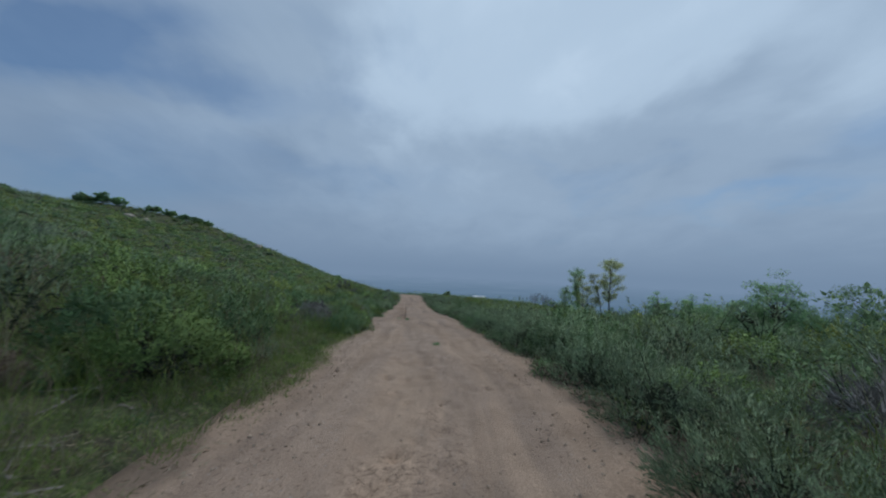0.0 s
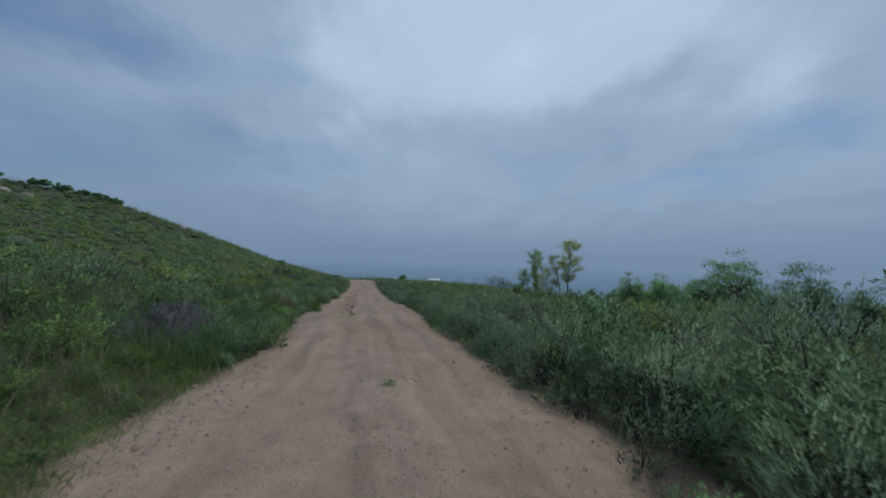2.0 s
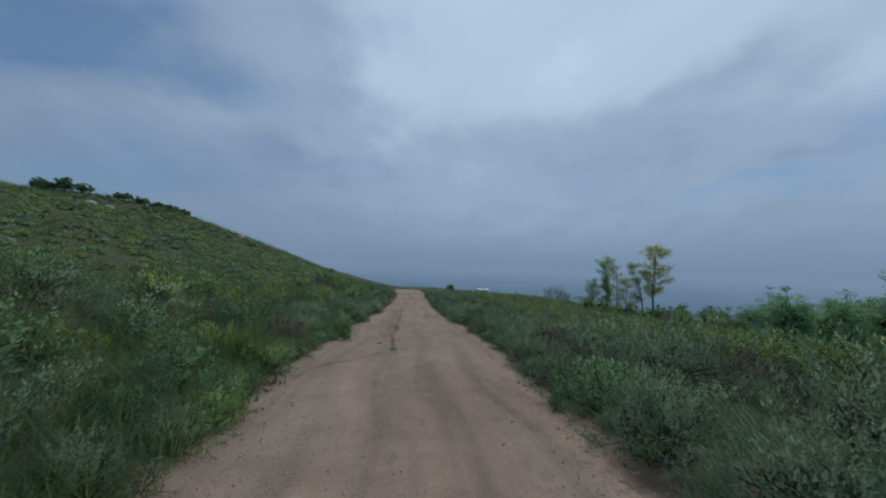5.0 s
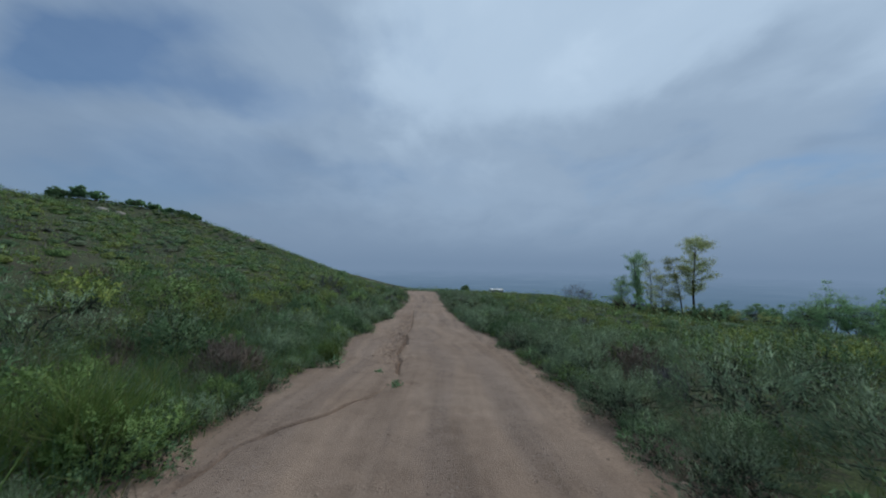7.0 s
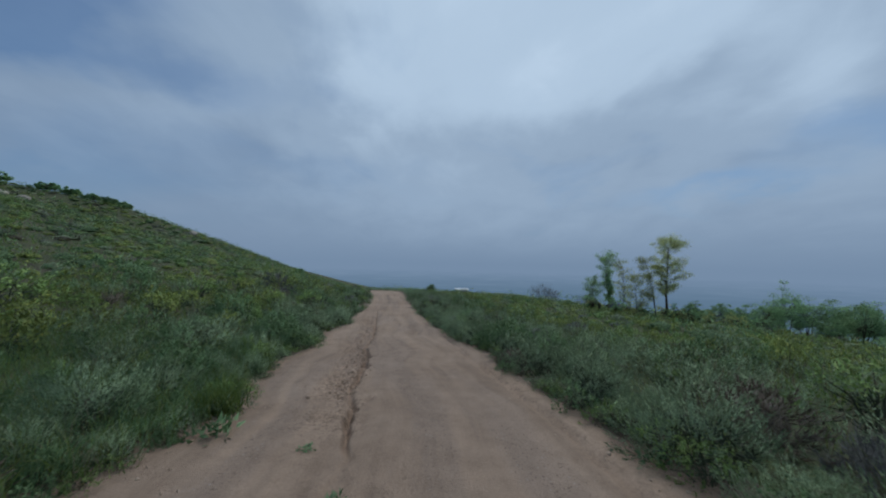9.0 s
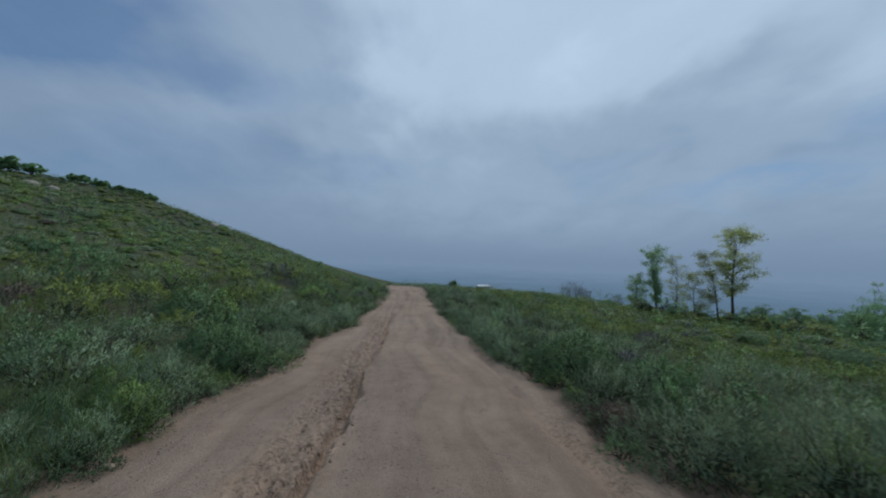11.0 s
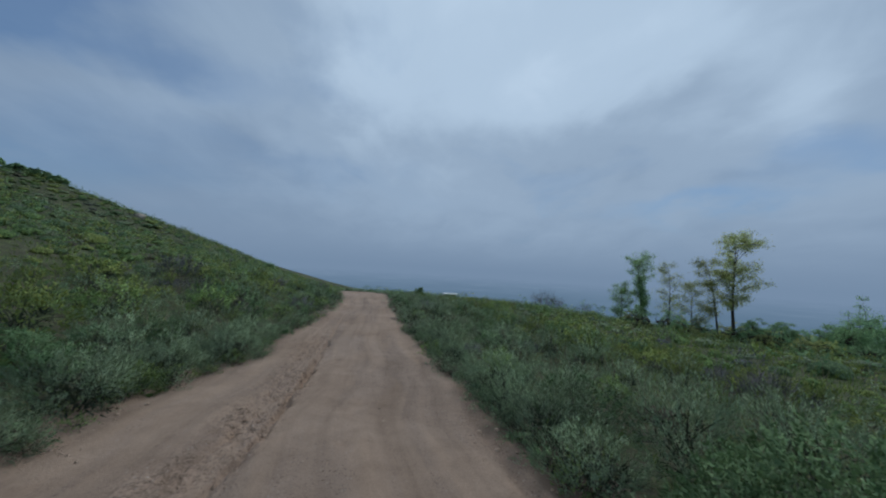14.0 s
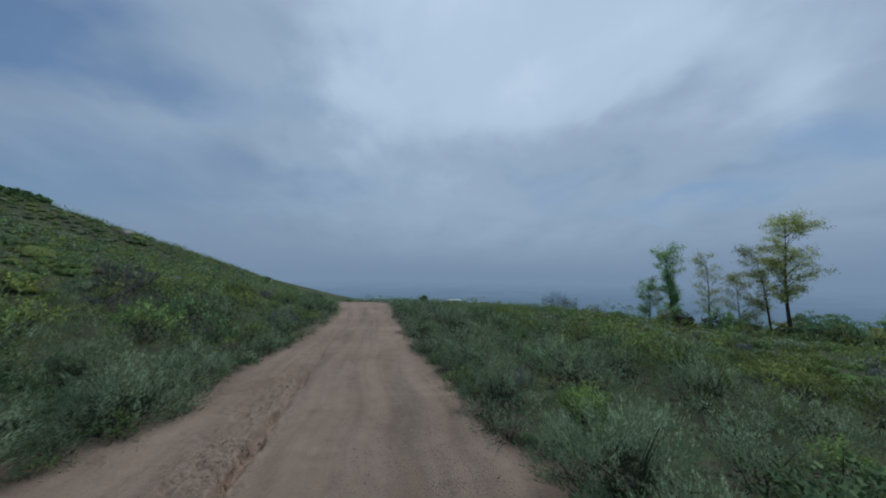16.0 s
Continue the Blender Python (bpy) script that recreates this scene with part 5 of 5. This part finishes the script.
# tall bushes right of the track's start, and a line of them further down the slope
for k, (x, y, tall, wide) in enumerate(((25.0, 24.6, 6.1, 0.95), (23.0, 25.2, 4.2, 1.0), (27.5, 24.6, 3.9, 1.0), (30.3, 23.8, 6.0, 0.9), (33.8, 22.6, 4.6, 0.9), (20.6, 25.5, 3.2, 1.0), (14.6, 22.0, 2.8, 0.7), (16.2, 21.5, 2.9, 0.9), (18.2, 23.4, 2.7, 1.0),
                                        (36.7, 44.9, 5.4, 1.0), (33.0, 43.5, 4.3, 1.1), (40.5, 46.0, 5.2, 1.1), (44.0, 45.0, 5.6, 1.2), (29.2, 42.4, 2.8, 1.1), (31.0, 46.5, 3.0, 1.3), (47.5, 47.0, 5.8, 1.2), (39.0, 40.5, 4.8, 1.1), (43.5, 40.0, 5.6, 1.2), (26.5, 45.0, 2.4, 1.3), (34.5, 39.5, 2.6, 1.4), (37.0, 37.0, 2.4, 1.5), (41.0, 35.5, 2.8, 1.5), (45.5, 35.0, 3.4, 1.5), (36.0, 29.5, 2.6, 1.5), (39.5, 30.5, 2.8, 1.5), (32.5, 33.0, 2.2, 1.6))):
    thicket(x, y, 200 + k, tall, wide)
spots = np.random.RandomState(55)
for k in range(44):
    x, y, tall = spots.uniform(14.5, 31), spots.uniform(38.5, 45), spots.uniform(0.9, 2.1)
    thicket(x, y, 300 + k, tall, spots.uniform(1.1, 1.8), "bush_green" if k % 2 else "tree_yellow", 5, 44, "low leafy green bush beneath slender trees", "bush", "bushes beneath the trees", 36)
# bare grey thickets far down
for k, (x, y, tall, wide) in enumerate(((22.6, 78.6, 4.8, 0.7), (24.2, 79.2, 5.2, 0.6), (25.6, 78.0, 4.2, 0.8), (44.0, 102.0, 6.0, 0.6), (46.0, 104.0, 5.6, 0.7))):
    tree("bare_tree", "bare grey twiggy tree with few leaf tufts on top", x, y, 400 + k, tall, (0, 0), "violet", 2, 2, 0.20, 0.12, 0.5, "greywood", 0.9, first=0.4, thick=0.035, stems=7, low=0.35, group="bare trees down the slope", wide=wide)
tree("small_tree", "small lone round-topped tree on the far crest", 2.5, 120.0, 500, 2.6, (0, 0), "dark", 2, 30, 0.3, 0.3, 0.7, "bark", 0.8, first=0.4, thick=0.08, group="lone trees on the crest")
tree("small_tree", "small lone round-topped tree on the far crest", -26.8, 82.5, 501, 1.9, (0, 0), "dark", 2, 30, 0.22, 0.22, 0.7, "bark", 0.8, first=0.4, thick=0.06, group="lone trees on the crest")
# big bushes along the hill's skyline
for k, (x, y, tall, wide) in enumerate(((-76.2, 71.6, 3.2, 1.4), (-79.0, 70.0, 2.7, 1.6), (-73.5, 72.6, 2.3, 1.6), (-54.8, 75.0, 1.5, 2.4), (-57.5, 75.2, 1.6, 2.4), (-60.0, 74.6, 1.4, 2.6), (-63.0, 74.0, 1.6, 2.6), (-66.5, 73.5, 1.5, 2.6), (-88.0, 64.0, 2.8, 1.5))):
    thicket(x, y, 600 + k, tall, wide, "bush_green", 6, 70, "large dark bush on the skyline of the hill", "hill_bush", "bushes on the hilltop", 80, 0.24)


# ---- boulders on the hill, stones, clods and dead wood along the track ----
def boulder(name, label, x, y, seed, r, mat, group, zf=land, sink=0.25, flat=0.7):
    rng = np.random.RandomState(seed)
    bm = bmesh.new()
    bmesh.ops.create_icosphere(bm, subdivisions=2, radius=r)
    o = Vector(rng.uniform(0, 60, 3))
    for v in bm.verts:
        n1 = noise.noise(v.co / r * 1.1 + o)
        v.co *= 1 + 0.35 * n1
        v.co.z *= flat
    me = bpy.data.meshes.new(name)
    bm.to_mesh(me)
    bm.free()
    ob = piece(name, me, MAT[mat])
    ob.matrix_world = pose(x, y, float(zf(x, y)) + r * flat * (1 - 2 * sink) * 0.8, 0, 0, rng.uniform(0, 360))
    return tagged(ob, label, "rock", group)


for k, (x, y, r) in enumerate(((-63.8, 61.7, 1.0), (-62.0, 63.6, 0.9), (-58.35, 63.2, 0.8), (-66.5, 60.4, 0.6), (-42.0, 73.9, 0.7))):
    boulder("boulder", "pale weathered boulder standing out of the scrub", x, y, 700 + k, r, "boulder", "boulders on the hill", sink=0.2)


def scatter_stones():
    rng = np.random.RandomState(9)
    for k in range(60):
        y = rng.uniform(1.5, 31)
        side = rng.choice([-1, 1], p=[0.4, 0.6])
        off = rng.normal(0.05, 0.18)
        x = float(edge_l(y)) - off if side < 0 else float(edge_r(y)) + off
        boulder("stone", "small pale stone lying on the dirt track", x, y, 800 + k, rng.uniform(0.012, 0.032), "stone", "stones on the track", road_height, 0.3)
    for mat, count, name, label in (("stone", 2000, "pebbles", "pale pebbles and grit along the track's edges"), ("clod", 260, "clods", "crumbled clods of dirt beside the gully")):
        out = []
        for k in range(count):
            y = rng.uniform(0.8, 34) if k % 2 else rng.uniform(0.8, 13)
            if mat == "clod" and k % 12:
                i = rng.uniform(6.5, len(GULLY) - 2)
                a, b, f = GULLY[int(i)], GULLY[int(i) + 1], i % 1
                x, y = a[0] * (1 - f) + b[0] * f + rng.normal(-0.12, 0.13), a[1] * (1 - f) + b[1] * f
            elif rng.uniform() < 0.7:
                side = rng.choice([-1, 1])
                x = (float(edge_l(y)) + 0.1 + abs(rng.normal(0, 0.25))) if side < 0 else (float(edge_r(y)) - 0.0 - abs(rng.normal(0, 0.38)))
            else:
                x = rng.uniform(float(edge_l(y)), float(edge_r(y)))
            r = rng.uniform(0.004, 0.018) * (rng.uniform(1.0, 2.4) if mat == "clod" else 1.0)
            o = np.array([[1, 0, 0], [-1, 0, 0], [0, 1, 0], [0, -1, 0], [0, 0, 0.8], [0, 0, -0.8]]) * rng.uniform(0.6, 1.3, (6, 1)) * r
            t = rng.uniform(0, 6.28)
            o = o @ np.array([[math.cos(t), math.sin(t), 0], [-math.sin(t), math.cos(t), 0], [0, 0, 1]]) + np.array([x, y, float(road_height(x, y)) + r * 0.3])
            for i, j, m in ((0, 2, 4), (2, 1, 4), (1, 3, 4), (3, 0, 4), (2, 0, 5), (1, 2, 5), (3, 1, 5), (0, 3, 5)):
                out.append((o[i], o[j], o[m]))
        tagged(piece(name, tri_mesh(name, np.array(out)), MAT[mat]), label, "stones", kind="stuff")


scatter_stones()


def dead_branch(x, y, seed, length, turn, label="bleached dead branch lying at the track's edge"):
    rng = np.random.RandomState(seed)
    wood, tips = [], []
    grow(rng, wood, tips, np.zeros(3), np.array([1.0, 0, 0.12]), length * 0.5, 0.012, 2, 0.16, 0.6, 0.6, 0.4)
    w = np.concatenate(wood)
    w[..., 2] = np.abs(w[..., 2]) * 0.22 + 0.006
    ob = piece("dead_branch", tri_mesh("dead_branch", w), MAT["deadwood"])
    ob.matrix_world = pose(x, y, float(land(x, y)) + 0.01, 0, 0, turn)
    return tagged(ob, label, "dead branch", "dead branches on the verge")


for k, (x, y, ln, turn) in enumerate(((-2.6, 2.1, 0.45, 200), (-2.35, 2.6, 0.35, 150), (-3.1, 2.6, 0.5, 20), (1.0, 14.9, 0.55, 60), (1.12, 15.1, 0.6, 300), (-2.15, 1.75, 0.4, 170), (-2.9, 3.0, 0.55, 195), (-1.9, 1.75, 0.3, 205), (-2.5, 1.9, 0.35, 30), (-2.75, 2.3, 0.4, 100), (-4.0, 21.95, 0.9, 190), (-3.95, 21.8, 0.8, 210), (-4.1, 22.1, 0.7, 160), (1.5, 21.6, 0.6, 100), (0.7, 20.6, 0.5, 30))):
    dead_branch(x, y, 900 + k, ln, turn)


def scatter_litter():
    rng = np.random.RandomState(31)
    at = []
    for k in range(4400):
        side = rng.choice([-1, 1], p=[0.6, 0.4])
        y = rng.uniform(0.8, 4) if side < 0 and rng.uniform() < 0.5 else rng.uniform(0.8, 32)
        off = abs(rng.normal(0.05, 0.45 if y > 4 or side > 0 else 0.9)) - 0.12
        x = float(edge_l(y)) - off if side < 0 else float(edge_r(y)) + off
        at.append((x, y, max(float(land(x, y)), float(road_height(x, y))) + 0.008))
    at = np.array(at)
    way = rng.normal(0, 1, at.shape) * np.array([1, 1, 0.12])
    tris = blades(rng, at, way, rng.uniform(0.02, 0.08, len(at)), rng.uniform(0.004, 0.013, len(at)))
    tagged(piece("leaf_litter", tri_mesh("leaf_litter", tris, np.tile(np.array([[0.0, 0.0, 1.0]]), (len(tris), 1))), MAT["straw"]), "bleached twigs and dry leaf litter on the verges", "litter", kind="stuff")


scatter_litter()


# ---- a white-roofed hall far down the slope ----
def far_building(x, y, w, d, h):
    z = float(land(x, y))
    root = new("building")
    bm = bmesh.new()
    bmesh.ops.create_cube(bm, size=1, matrix=Matrix.Translation((0, 0, h * 0.35)) @ Matrix.Diagonal((w, d, h * 0.7, 1)))
    me = bpy.data.meshes.new("wall")
    bm.to_mesh(me)
    bm.free()
    piece("wall", me, MAT["wall"], root)
    e = 0.6
    v = [(-w / 2 - e, -d / 2 - e, h * 0.7), (w / 2 + e, -d / 2 - e, h * 0.7), (w / 2 + e, d / 2 + e, h * 0.7), (-w / 2 - e, d / 2 + e, h * 0.7), (-w / 2 - e, 0, h), (w / 2 + e, 0, h)]
    piece("roof", mesh_of("roof", v, [(0, 1, 5, 4), (2, 3, 4, 5), (0, 4, 3), (1, 2, 5), (3, 2, 1, 0)]), MAT["white"], root)
    root.matrix_world = pose(x, y, z, 0, 0, 6)
    tagged(root, "long white-roofed hall standing below the scrub slope", "building")


far_building(33.4, 298.0, 10.0, 8.0, 3.4)
